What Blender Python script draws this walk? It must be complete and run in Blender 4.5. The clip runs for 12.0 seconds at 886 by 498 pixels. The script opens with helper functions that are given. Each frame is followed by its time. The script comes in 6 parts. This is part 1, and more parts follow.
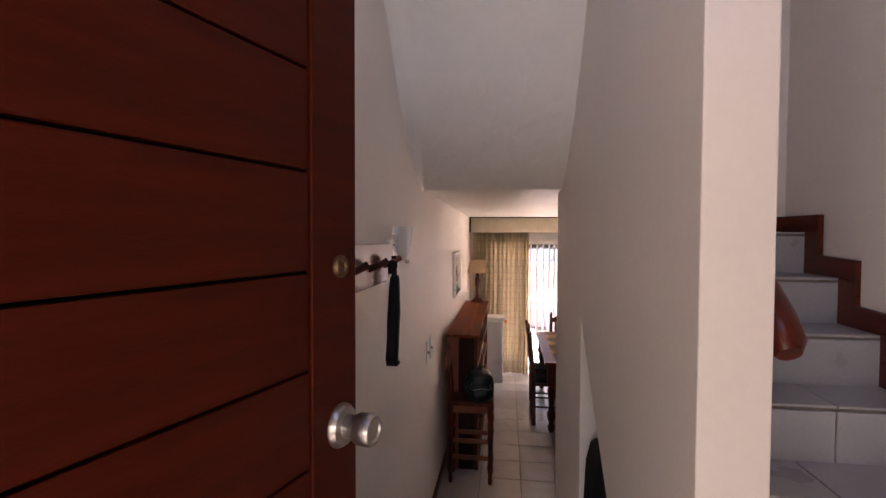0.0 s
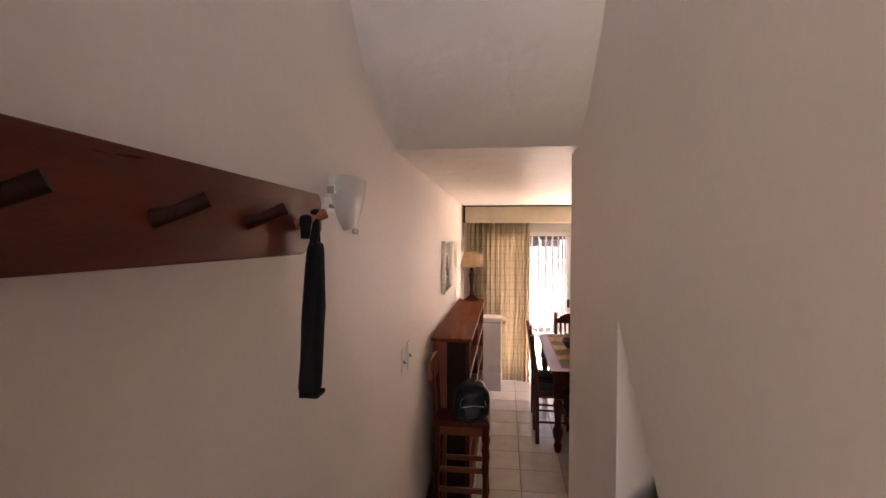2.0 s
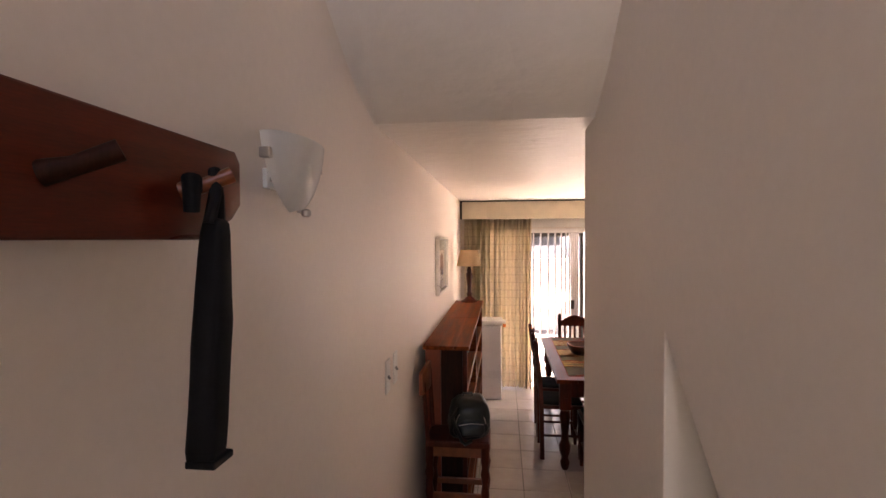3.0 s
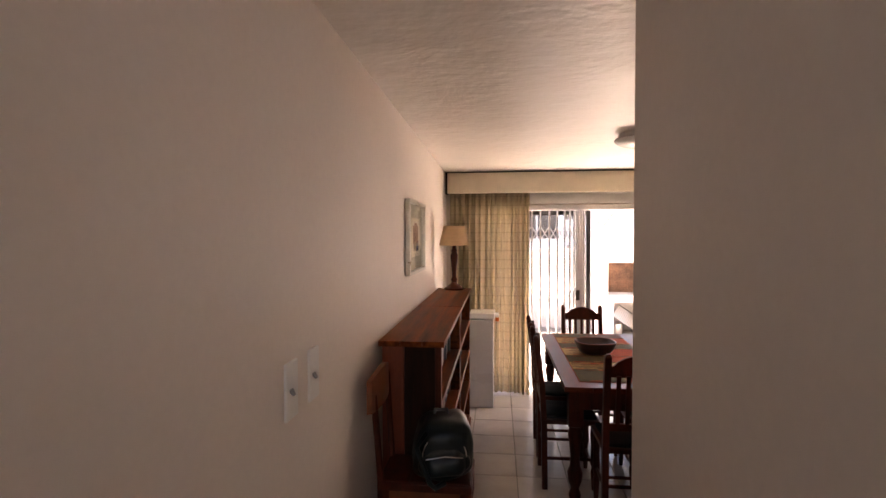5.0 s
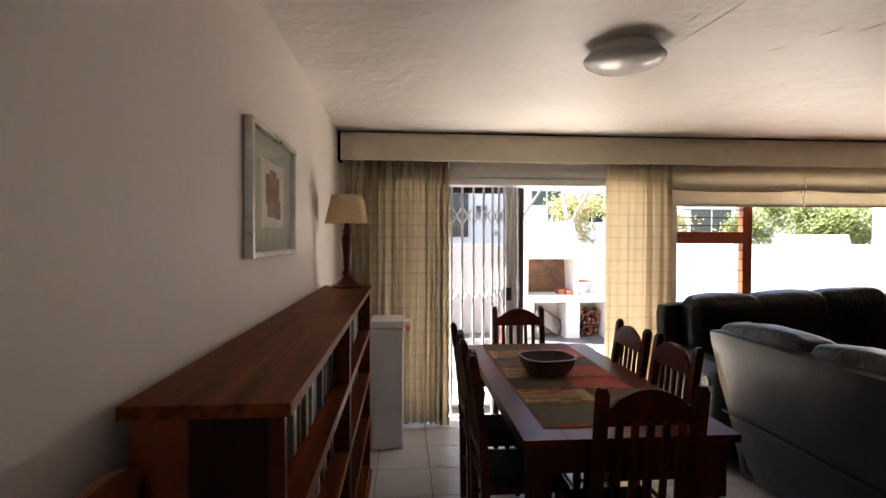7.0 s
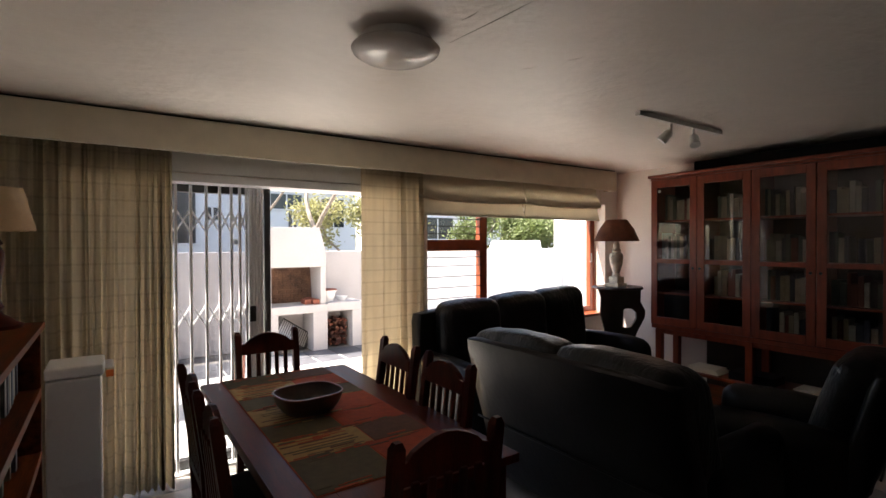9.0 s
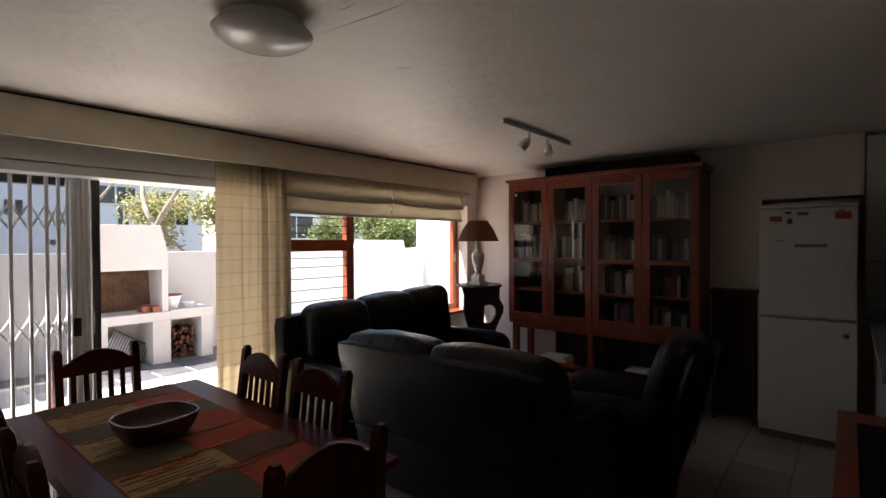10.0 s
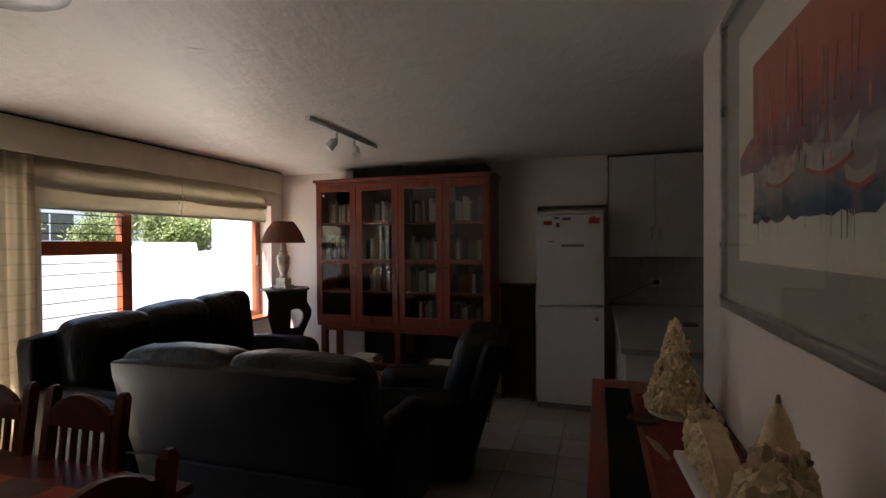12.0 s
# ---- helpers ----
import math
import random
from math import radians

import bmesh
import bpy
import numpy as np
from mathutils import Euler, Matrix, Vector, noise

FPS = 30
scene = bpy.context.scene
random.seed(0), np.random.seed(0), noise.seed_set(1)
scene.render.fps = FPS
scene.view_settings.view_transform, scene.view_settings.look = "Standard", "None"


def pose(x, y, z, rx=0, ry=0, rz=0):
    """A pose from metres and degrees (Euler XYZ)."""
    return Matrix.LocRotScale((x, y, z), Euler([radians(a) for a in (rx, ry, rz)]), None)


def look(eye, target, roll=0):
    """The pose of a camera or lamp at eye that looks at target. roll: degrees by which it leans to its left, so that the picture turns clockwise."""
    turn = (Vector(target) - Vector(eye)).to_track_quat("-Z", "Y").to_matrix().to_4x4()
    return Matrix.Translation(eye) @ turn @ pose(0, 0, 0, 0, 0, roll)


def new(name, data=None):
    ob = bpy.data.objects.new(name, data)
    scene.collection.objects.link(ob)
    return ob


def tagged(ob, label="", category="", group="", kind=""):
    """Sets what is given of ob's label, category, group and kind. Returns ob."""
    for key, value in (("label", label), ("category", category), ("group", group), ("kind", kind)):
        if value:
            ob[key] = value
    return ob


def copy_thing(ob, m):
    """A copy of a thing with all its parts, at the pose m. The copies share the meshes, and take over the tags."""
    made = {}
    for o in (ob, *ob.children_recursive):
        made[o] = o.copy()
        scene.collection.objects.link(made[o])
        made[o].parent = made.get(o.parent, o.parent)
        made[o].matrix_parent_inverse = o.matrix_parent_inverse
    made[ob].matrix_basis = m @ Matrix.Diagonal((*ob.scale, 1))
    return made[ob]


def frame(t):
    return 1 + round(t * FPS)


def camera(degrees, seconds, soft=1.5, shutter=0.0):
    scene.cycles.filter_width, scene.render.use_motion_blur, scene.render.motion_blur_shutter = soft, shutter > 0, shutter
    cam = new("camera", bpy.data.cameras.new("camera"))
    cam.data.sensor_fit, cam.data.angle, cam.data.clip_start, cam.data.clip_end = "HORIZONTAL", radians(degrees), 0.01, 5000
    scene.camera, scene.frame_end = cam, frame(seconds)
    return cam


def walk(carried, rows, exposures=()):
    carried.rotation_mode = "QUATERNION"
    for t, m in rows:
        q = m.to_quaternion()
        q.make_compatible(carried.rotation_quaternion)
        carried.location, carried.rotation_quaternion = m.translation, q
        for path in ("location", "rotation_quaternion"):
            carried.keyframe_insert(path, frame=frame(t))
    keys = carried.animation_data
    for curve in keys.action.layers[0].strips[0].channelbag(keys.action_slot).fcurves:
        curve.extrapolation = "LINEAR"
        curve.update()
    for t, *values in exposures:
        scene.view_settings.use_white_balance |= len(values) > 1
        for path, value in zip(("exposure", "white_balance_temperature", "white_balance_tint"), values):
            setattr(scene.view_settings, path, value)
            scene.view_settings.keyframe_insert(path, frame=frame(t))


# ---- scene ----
cam = camera(84.0, 12.0)
PATH = [
    (0, (-0.096, 1.64, 2.108), (-0.353, 3.622, 2.043), 0.2),
    (0.5, (-0.11, 1.751, 2.055), (-0.364, 3.734, 1.987), 0.2),
    (1, (-0.103, 1.978, 2.0), (-0.356, 3.96, 1.931), 0.2),
    (1.5, (-0.085, 2.239, 1.983), (-0.329, 4.223, 1.916), 0.2),
    (2, (-0.097, 2.421, 1.964), (-0.347, 4.404, 1.905), 0.1),
    (2.5, (-0.109, 2.614, 1.955), (-0.351, 4.599, 1.897), -0.0),
    (3, (-0.112, 2.828, 1.922), (-0.356, 4.813, 1.866), -0.3),
    (3.5, (-0.11, 3.052, 1.87), (-0.352, 5.036, 1.82), -0.4),
    (5.5, (-0.093, 4.111, 1.605), (-0.304, 6.1, 1.548), -0.1),
    (6, (-0.1, 4.478, 1.527), (-0.274, 6.47, 1.477), -0.2),
    (6.5, (-0.132, 4.81, 1.499), (-0.171, 6.809, 1.455), -0.0),
    (8.5, (-0.11, 5.405, 1.53), (0.778, 7.197, 1.509), -0.2),
    (9, (-0.104, 5.472, 1.539), (1.021, 7.125, 1.517), -0.2),
    (9.5, (-0.119, 5.51, 1.544), (1.225, 6.992, 1.522), -0.1),
    (10, (-0.124, 5.548, 1.547), (1.416, 6.824, 1.52), -0.2),
    (10.5, (-0.105, 5.539, 1.54), (1.573, 6.628, 1.519), -0.3),
    (11, (-0.093, 5.532, 1.538), (1.682, 6.453, 1.515), -0.3),
    (11.5, (-0.098, 5.536, 1.538), (1.752, 6.296, 1.514), -0.3),
    (12, (-0.123, 5.551, 1.536), (1.783, 6.155, 1.515), -0.4),
]
walk(cam, [(t, look(eye, target, roll)) for t, eye, target, roll in PATH],
     exposures=[(0.0, 4.1, 7500, 33), (0.5, 4.53, 7600, 30), (1.0, 4.5, 7900, 31), (1.5, 4.5, 8300, 33), (3.5, 4.42, 8300, 32), (5.5, 3.8, 7900, 24), (6.5, 3.4, 6900, 14), (8.5, 2.5, 6800, 13), (9.5, 2.1, 6700, 13), (10.5, 2.05, 6600, 12), (11.0, 2.08, 6600, 12), (12.0, 2.42, 6500, 11)])

# ---- world and sun ----
SUN_FROM = Vector((-0.57, 0.25, 0.95)).normalized()
world = bpy.data.worlds.new("sky")
scene.world = world
world.use_nodes = True
wn = world.node_tree.nodes
sky = wn.new("ShaderNodeTexSky")
sky.sky_type, sky.sun_disc = "NISHITA", False
sky.sun_elevation = math.asin(SUN_FROM.z)
sky.sun_rotation = math.atan2(SUN_FROM.x, SUN_FROM.y)
world.node_tree.links.new(sky.outputs[0], wn["Background"].inputs[0])
wn["Background"].inputs[1].default_value = 0.085
sun_data = bpy.data.lights.new("sun", "SUN")
sun_data.energy, sun_data.angle, sun_data.color = 5.0, radians(0.5), (1.0, 0.95, 0.88)
sun = new("sun", sun_data)
sun.matrix_world = look(SUN_FROM * 30, (0, 0, 0))


# ---- materials ----
def mat(name, base, rough=0.6, metal=0.0, var=0.12, scale=6.0, fine=60.0, bump=0.1, dist=0.002, coat=0.0, tint=None,
        stretch=(1, 1, 1), by_object=0.0, translucent=0.0, island=False, space="Position", palette=None, spec=0.5):
    """A surface with broad stains, fine grain and relief."""
    m = bpy.data.materials.new(name)
    m.use_nodes = True
    nt = m.node_tree
    n, l = nt.nodes, nt.links.new
    p = n["Principled BSDF"]
    p.inputs["Metallic"].default_value = metal
    p.inputs["Coat Weight"].default_value = coat
    p.inputs["Coat Roughness"].default_value = 0.15
    p.inputs["Specular IOR Level"].default_value = spec
    mp = n.new("ShaderNodeMapping")
    mp.inputs["Scale"].default_value = stretch
    if space == "Position":
        l(n.new("ShaderNodeNewGeometry").outputs["Position"], mp.inputs[0])
    else:
        l(n.new("ShaderNodeTexCoord").outputs["Object"], mp.inputs[0])
    a, b = n.new("ShaderNodeTexNoise"), n.new("ShaderNodeTexNoise")
    a.inputs["Scale"].default_value, b.inputs["Scale"].default_value = scale, fine
    a.inputs["Detail"].default_value, b.inputs["Detail"].default_value = 4, 5
    l(mp.outputs[0], a.inputs["Vector"]), l(mp.outputs[0], b.inputs["Vector"])
    dark = tuple(c * (1 - 2 * var) for c in base) if tint is None else tint
    light = tuple(min(1, c * (1 + var)) for c in base)
    ramp = n.new("ShaderNodeValToRGB")
    ramp.color_ramp.elements[0].position, ramp.color_ramp.elements[1].position = 0.3, 0.7
    ramp.color_ramp.elements[0].color, ramp.color_ramp.elements[1].color = (*dark, 1), (*light, 1)
    mixf = n.new("ShaderNodeMix")
    mixf.inputs[0].default_value = 0.35
    l(a.outputs[0], mixf.inputs[2]), l(b.outputs[0], mixf.inputs[3])
    l(mixf.outputs[0], ramp.inputs[0])
    col = ramp.outputs[0]
    if by_object or island or palette:
        info = n.new("ShaderNodeNewGeometry").outputs["Random Per Island"] if island else n.new("ShaderNodeObjectInfo").outputs["Random"]
        if palette:
            pr = n.new("ShaderNodeValToRGB")
            pr.color_ramp.interpolation = "CONSTANT"
            while len(pr.color_ramp.elements) < len(palette):
                pr.color_ramp.elements.new(0.5)
            for i, c in enumerate(palette):
                pr.color_ramp.elements[i].position = i / len(palette)
                pr.color_ramp.elements[i].color = (*c, 1)
            l(info, pr.inputs[0])
            mx = n.new("ShaderNodeMix")
            mx.data_type, mx.blend_type = "RGBA", "MULTIPLY"
            mx.inputs[0].default_value = 1.0
            l(pr.outputs[0], mx.inputs[6]), l(col, mx.inputs[7])
            col = mx.outputs[2]
        else:
            hsv = n.new("ShaderNodeHueSaturation")
            mr = n.new("ShaderNodeMapRange")
            mr.inputs[3].default_value, mr.inputs[4].default_value = 1 - by_object, 1 + by_object
            l(info, mr.inputs[0]), l(mr.outputs[0], hsv.inputs["Value"]), l(col, hsv.inputs["Color"])
            col = hsv.outputs[0]
    l(col, p.inputs["Base Color"])
    rr = n.new("ShaderNodeMapRange")
    rr.inputs[3].default_value, rr.inputs[4].default_value = max(0.03, rough - 0.08), min(1, rough + 0.08)
    l(a.outputs[0], rr.inputs[0]), l(rr.outputs[0], p.inputs["Roughness"])
    if bump:
        bp = n.new("ShaderNodeBump")
        bp.inputs["Strength"].default_value, bp.inputs["Distance"].default_value = bump, dist
        l(mixf.outputs[0], bp.inputs["Height"]), l(bp.outputs[0], p.inputs["Normal"])
    if translucent:
        t = n.new("ShaderNodeBsdfTranslucent")
        l(col, t.inputs["Color"])
        mix = n.new("ShaderNodeMixShader")
        mix.inputs[0].default_value = translucent
        l(p.outputs[0], mix.inputs[1]), l(t.outputs[0], mix.inputs[2])
        l(mix.outputs[0], n["Material Output"].inputs[0])
    return m


def glass_mat(name, tint=(1, 1, 1), rough=0.0):
    """Thin clear glass: mostly see-through, with a mirror gloss that grows at a slant."""
    m = bpy.data.materials.new(name)
    m.use_nodes = True
    n, l = m.node_tree.nodes, m.node_tree.links.new
    tr, gl, mix = n.new("ShaderNodeBsdfTransparent"), n.new("ShaderNodeBsdfGlossy"), n.new("ShaderNodeMixShader")
    lw, pw, ml, ad = n.new("ShaderNodeLayerWeight"), n.new("ShaderNodeMath"), n.new("ShaderNodeMath"), n.new("ShaderNodeMath")
    pw.operation, ml.operation, ad.operation = "POWER", "MULTIPLY", "ADD"
    pw.inputs[1].default_value, ml.inputs[1].default_value, ad.inputs[1].default_value = 4.0, 0.35, 0.03
    tr.inputs[0].default_value = (*tint, 1)
    gl.inputs["Roughness"].default_value = rough
    l(lw.outputs["Facing"], pw.inputs[0]), l(pw.outputs[0], ml.inputs[0]), l(ml.outputs[0], ad.inputs[0])
    l(ad.outputs[0], mix.inputs[0]), l(tr.outputs[0], mix.inputs[1]), l(gl.outputs[0], mix.inputs[2])
    l(mix.outputs[0], n["Material Output"].inputs[0])
    return m


def plaid_mat(name, base, lines, pitch, width):
    """Woven cotton check: thin darker bands across and down."""
    m = mat(name, base, 0.9, var=0.05, scale=10, fine=400, bump=0.15, dist=0.0006, translucent=0.2)
    n, l = m.node_tree.nodes, m.node_tree.links.new
    p = n["Principled BSDF"]
    src = p.inputs["Base Color"].links[0].from_socket
    tc = n.new("ShaderNodeUVMap")
    sep = n.new("ShaderNodeSeparateXYZ")
    l(tc.outputs[0], sep.inputs[0])
    masks = []
    for k, off in ((0, 0.0), (1, 0.0)):
        add = n.new("ShaderNodeMath")
        add.operation = "ADD"
        add.inputs[1].default_value = off
        mod = n.new("ShaderNodeMath")
        mod.operation = "PINGPONG"
        mod.inputs[1].default_value = pitch[k] / 2
        less = n.new("ShaderNodeMath")
        less.operation = "LESS_THAN"
        less.inputs[1].default_value = width[k] / 2
        l(sep.outputs[k], add.inputs[0]), l(add.outputs[0], mod.inputs[0]), l(mod.outputs[0], less.inputs[0])
        soft = n.new("ShaderNodeMath")
        soft.operation = "MULTIPLY"
        soft.inputs[1].default_value = 0.25 if k == 0 else 1.0
        l(less.outputs[0], soft.inputs[0])
        masks.append(soft.outputs[0])
    out = masks[0]
    for k in masks[1:]:
        mx = n.new("ShaderNodeMath")
        mx.operation = "MAXIMUM"
        l(out, mx.inputs[0]), l(k, mx.inputs[1])
        out = mx.outputs[0]
    half = n.new("ShaderNodeMath")
    half.operation = "MULTIPLY"
    half.inputs[1].default_value = 0.2
    l(out, half.inputs[0])
    mix = n.new("ShaderNodeMix")
    mix.data_type = "RGBA"
    l(half.outputs[0], mix.inputs[0]), l(src, mix.inputs[6])
    mix.inputs[7].default_value = (*lines, 1)
    l(mix.outputs[2], p.inputs["Base Color"])
    for node in n:
        if node.type == "BSDF_TRANSLUCENT":
            l(mix.outputs[2], node.inputs["Color"])
    return m


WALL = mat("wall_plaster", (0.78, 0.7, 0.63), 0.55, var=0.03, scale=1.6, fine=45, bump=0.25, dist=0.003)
# Darkened for the unseen kitchen walls, so that they bounce less light.
KITCHENDARK = mat("unseen_kitchen_dark", (0.3, 0.26, 0.22), 0.6, var=0.04, scale=1.6, fine=45, bump=0.25, dist=0.003)
CEIL = mat("ceiling_plaster", (0.83, 0.785, 0.73), 0.42, var=0.03, scale=2.4, fine=12, bump=1.0, dist=0.017, stretch=(1, 1.6, 1))


def trowelled(m):
    """Adds the smeared ridges that a plasterer's trowel leaves."""
    n, l = m.node_tree.nodes, m.node_tree.links.new
    p = n["Principled BSDF"]
    below = p.inputs["Normal"].links[0].from_socket
    tex, ramp, bp = n.new("ShaderNodeTexNoise"), n.new("ShaderNodeValToRGB"), n.new("ShaderNodeBump")
    tex.inputs["Scale"].default_value, tex.inputs["Detail"].default_value, tex.inputs["Distortion"].default_value = 1.7, 4.0, 0.8
    e = ramp.color_ramp.elements
    e[0].position, e[0].color = 0.44, (0, 0, 0, 1)
    e[1].position, e[1].color = 0.6, (0.35, 0.35, 0.35, 1)
    mid = e.new(0.52)
    mid.color = (1, 1, 1, 1)
    bp.inputs["Strength"].default_value, bp.inputs["Distance"].default_value = 0.17, 0.012
    l(n.new("ShaderNodeNewGeometry").outputs["Position"], tex.inputs["Vector"])
    l(tex.outputs[0], ramp.inputs[0]), l(ramp.outputs[0], bp.inputs["Height"]), l(below, bp.inputs["Normal"])
    l(bp.outputs[0], p.inputs["Normal"])


trowelled(CEIL)
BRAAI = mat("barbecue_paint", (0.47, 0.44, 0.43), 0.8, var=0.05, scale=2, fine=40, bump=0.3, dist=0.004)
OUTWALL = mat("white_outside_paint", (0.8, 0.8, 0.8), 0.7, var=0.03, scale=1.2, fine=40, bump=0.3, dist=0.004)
TILE = mat("floor_tile", (0.44, 0.4, 0.36), 0.22, var=0.06, scale=7, fine=90, bump=0.05, dist=0.001, by_object=0.05)
GROUT = mat("grout", (0.2, 0.18, 0.16), 0.9, var=0.2)
STAIR_TILE = mat("stair_tile", (0.4, 0.39, 0.4), 0.3, var=0.07, scale=6, fine=70, bump=0.06, dist=0.001, by_object=0.05)
DOORWOOD = mat("red_door_wood", (0.054, 0.0058, 0.0019), 0.45, var=0.25, scale=3, fine=60, stretch=(1, 1, 14), bump=0.12, dist=0.001, coat=0.0, spec=0.11, space="Object")
RACKWOOD = mat("rack_wood", (0.1, 0.014, 0.005), 0.3, var=0.3, scale=4, fine=50, stretch=(6, 0.8, 9), bump=0.06, dist=0.001, coat=0.04, spec=0.28)
WOOD = mat("dark_red_wood", (0.082, 0.0125, 0.0045), 0.42, var=0.3, scale=5, fine=60, stretch=(4, 4, 0.8), bump=0.1, dist=0.001, coat=0.02, spec=0.17, space="Object", by_object=0.08)
TOPWOOD = mat("table_top_wood", (0.125, 0.02, 0.008), 0.33, var=0.25, scale=4, fine=40, stretch=(9, 0.9, 9), bump=0.06, dist=0.0008, coat=0.0, spec=0.09, by_object=0.1)
CASEWOOD = mat("bookcase_wood", (0.175, 0.042, 0.012), 0.42, var=0.42, scale=4, fine=40, stretch=(9, 0.5, 9), bump=0.08, dist=0.001, coat=0.0, spec=0.04, by_object=0.2)
ORANGEWOOD = mat("orange_wood", (0.2, 0.048, 0.012), 0.35, var=0.2, scale=6, fine=60, stretch=(5, 1, 5), bump=0.08, dist=0.001, coat=0.2)
CABWOOD = mat("cabinet_wood", (0.22, 0.036, 0.01), 0.4, var=0.2, scale=5, fine=60, stretch=(6, 6, 0.7), bump=0.08, dist=0.001, coat=0.25)
WINWOOD = mat("window_wood", (0.27, 0.062, 0.022), 0.35, var=0.2, scale=6, fine=60, stretch=(2, 2, 0.8), bump=0.1, dist=0.001, coat=0.2)
DARKBROWN = mat("very_dark_brown", (0.03, 0.008, 0.004), 0.55, var=0.3, scale=5, fine=50, stretch=(5, 5, 0.7), bump=0.1, spec=0.12)
BLACKWOOD = mat("black_wood", (0.03, 0.02, 0.016), 0.4, var=0.3, scale=9, fine=60, bump=0.2)
LEATHER = mat("black_leather", (0.005, 0.005, 0.006), 0.36, var=0.25, scale=11, fine=38, bump=0.45, dist=0.005, spec=0.18)
SOFTLEATHER = mat("creased_black_leather", (0.006, 0.006, 0.0075), 0.35, var=0.25, scale=9, fine=30, bump=0.9, dist=0.016, spec=0.2, stretch=(2.2, 2.2, 0.8), space="Object")
FABRIC = mat("cream_fabric", (0.8, 0.72, 0.56), 0.9, var=0.05, scale=8, fine=400, bump=0.2, dist=0.0008, translucent=0.12)
BLIND = mat("blind_fabric", (0.66, 0.60, 0.48), 0.9, var=0.05, scale=8, fine=400, bump=0.2, dist=0.0008, translucent=0.02)
PLAID = plaid_mat("checked_curtain", (0.67, 0.575, 0.42), (0.22, 0.16, 0.09), (0.11, 0.095), (0.011, 0.013))
SHADE = mat("cream_shade", (0.72, 0.55, 0.36), 0.9, var=0.05, scale=20, fine=300, bump=0.1, translucent=0.4)
SHADE2 = mat("brown_shade", (0.17, 0.065, 0.035), 0.85, var=0.15, scale=20, fine=300, bump=0.15, translucent=0.2)
CERAMIC = mat("aged_ceramic", (0.66, 0.6, 0.48), 0.32, var=0.25, scale=18, fine=90, bump=0.15)
WHITE = mat("white_enamel", (0.64, 0.63, 0.61), 0.3, var=0.03, scale=3, fine=60, bump=0.03)
GREYLINE = mat("grey_plastic", (0.2, 0.2, 0.2), 0.5)
PLASTIC = mat("white_plastic", (0.78, 0.77, 0.74), 0.4, var=0.03, bump=0.03)
ALU = mat("white_aluminium", (0.8, 0.8, 0.8), 0.35, var=0.04, bump=0.03)
GATE = mat("gate_paint", (0.82, 0.82, 0.83), 0.4, var=0.06, bump=0.05)
DARKFRAME = mat("dark_bronze_frame", (0.03, 0.028, 0.026), 0.4, var=0.2)
BLACKGAP = mat("gap_shade_black", (0.002, 0.0015, 0.0015), 0.9, var=0.2, spec=0.0)
BRASS = mat("worn_brass", (0.17, 0.1, 0.055), 0.45, metal=0.9, var=0.2, fine=150, bump=0.08)
STEEL = mat("brushed_steel", (0.46, 0.43, 0.4), 0.36, metal=1.0, var=0.06, fine=200, bump=0.05)
SILVERFRAME = mat("silver_frame", (0.62, 0.58, 0.52), 0.3, metal=0.8, var=0.12, scale=12, bump=0.1)
BLACKCLOTH = mat("black_nylon", (0.006, 0.006, 0.008), 0.7, var=0.3, scale=30, fine=250, bump=0.3, spec=0.15)
GREENBAG = mat("dark_leather_bag", (0.009, 0.014, 0.015), 0.36, var=0.3, scale=14, fine=150, bump=0.4, dist=0.003, spec=0.3)
# Darkened for the unseen porch floor, to send less light indoors.
CONCRETE = mat("dim_porch_floor", (0.3, 0.28, 0.25), 0.85, var=0.1, scale=2, fine=40, bump=0.3, dist=0.004)
SLATE = mat("dark_slate", (0.09, 0.09, 0.1), 0.6, var=0.25, scale=5, fine=50, bump=0.3, dist=0.004, by_object=0.25)
SOOT = mat("sooty_brick", (0.13, 0.068, 0.042), 0.9, var=0.38, scale=5, fine=40, bump=0.4, dist=0.004, by_object=0.1)
TERRACOTTA = mat("terracotta", (0.3, 0.09, 0.05), 0.8, var=0.2, scale=12)
LOGEND = mat("log_ends", (0.11, 0.033, 0.018), 0.85, var=0.4, scale=20, fine=80, bump=0.4, dist=0.004, by_object=0.4)
BARK = mat("bark", (0.3, 0.25, 0.2), 0.9, var=0.3, scale=9, fine=60, bump=0.6, dist=0.01)
LEAF = mat("leaves", (0.42, 0.39, 0.18), 0.5, var=0.25, scale=2.2, fine=12, bump=0, translucent=0.5, tint=(0.17, 0.19, 0.09))
LEAF2 = mat("green_leaves", (0.2, 0.25, 0.09), 0.5, var=0.3, scale=1.5, fine=8, bump=0, translucent=0.4)
BLUEWALL = mat("pale_render", (0.8, 0.83, 0.88), 0.8, var=0.04, scale=0.8, fine=20, bump=0.2)
DARKGLASS = mat("dark_window_glass", (0.03, 0.035, 0.04), 0.08, var=0.2, bump=0)
ROOFDARK = mat("dark_roof", (0.06, 0.065, 0.07), 0.6, var=0.2)
GRASS = mat("outer_ground", (0.2, 0.19, 0.15), 0.95, var=0.25, scale=1, fine=12, bump=0.4, dist=0.02)
CLEAR = glass_mat("clear_glass")
# Grey tint put in to dim the daylight through the door pane.
DIMPANE = glass_mat("dimming_door_glass", (0.74, 0.75, 0.77))
FROST = mat("frosted_glass", (0.93, 0.92, 0.9), 0.2, var=0.03, bump=0.02, translucent=0.1)
DOME = mat("opal_glass", (0.86, 0.84, 0.82), 0.22, var=0.02, bump=0.0, coat=0.15, translucent=0.15)
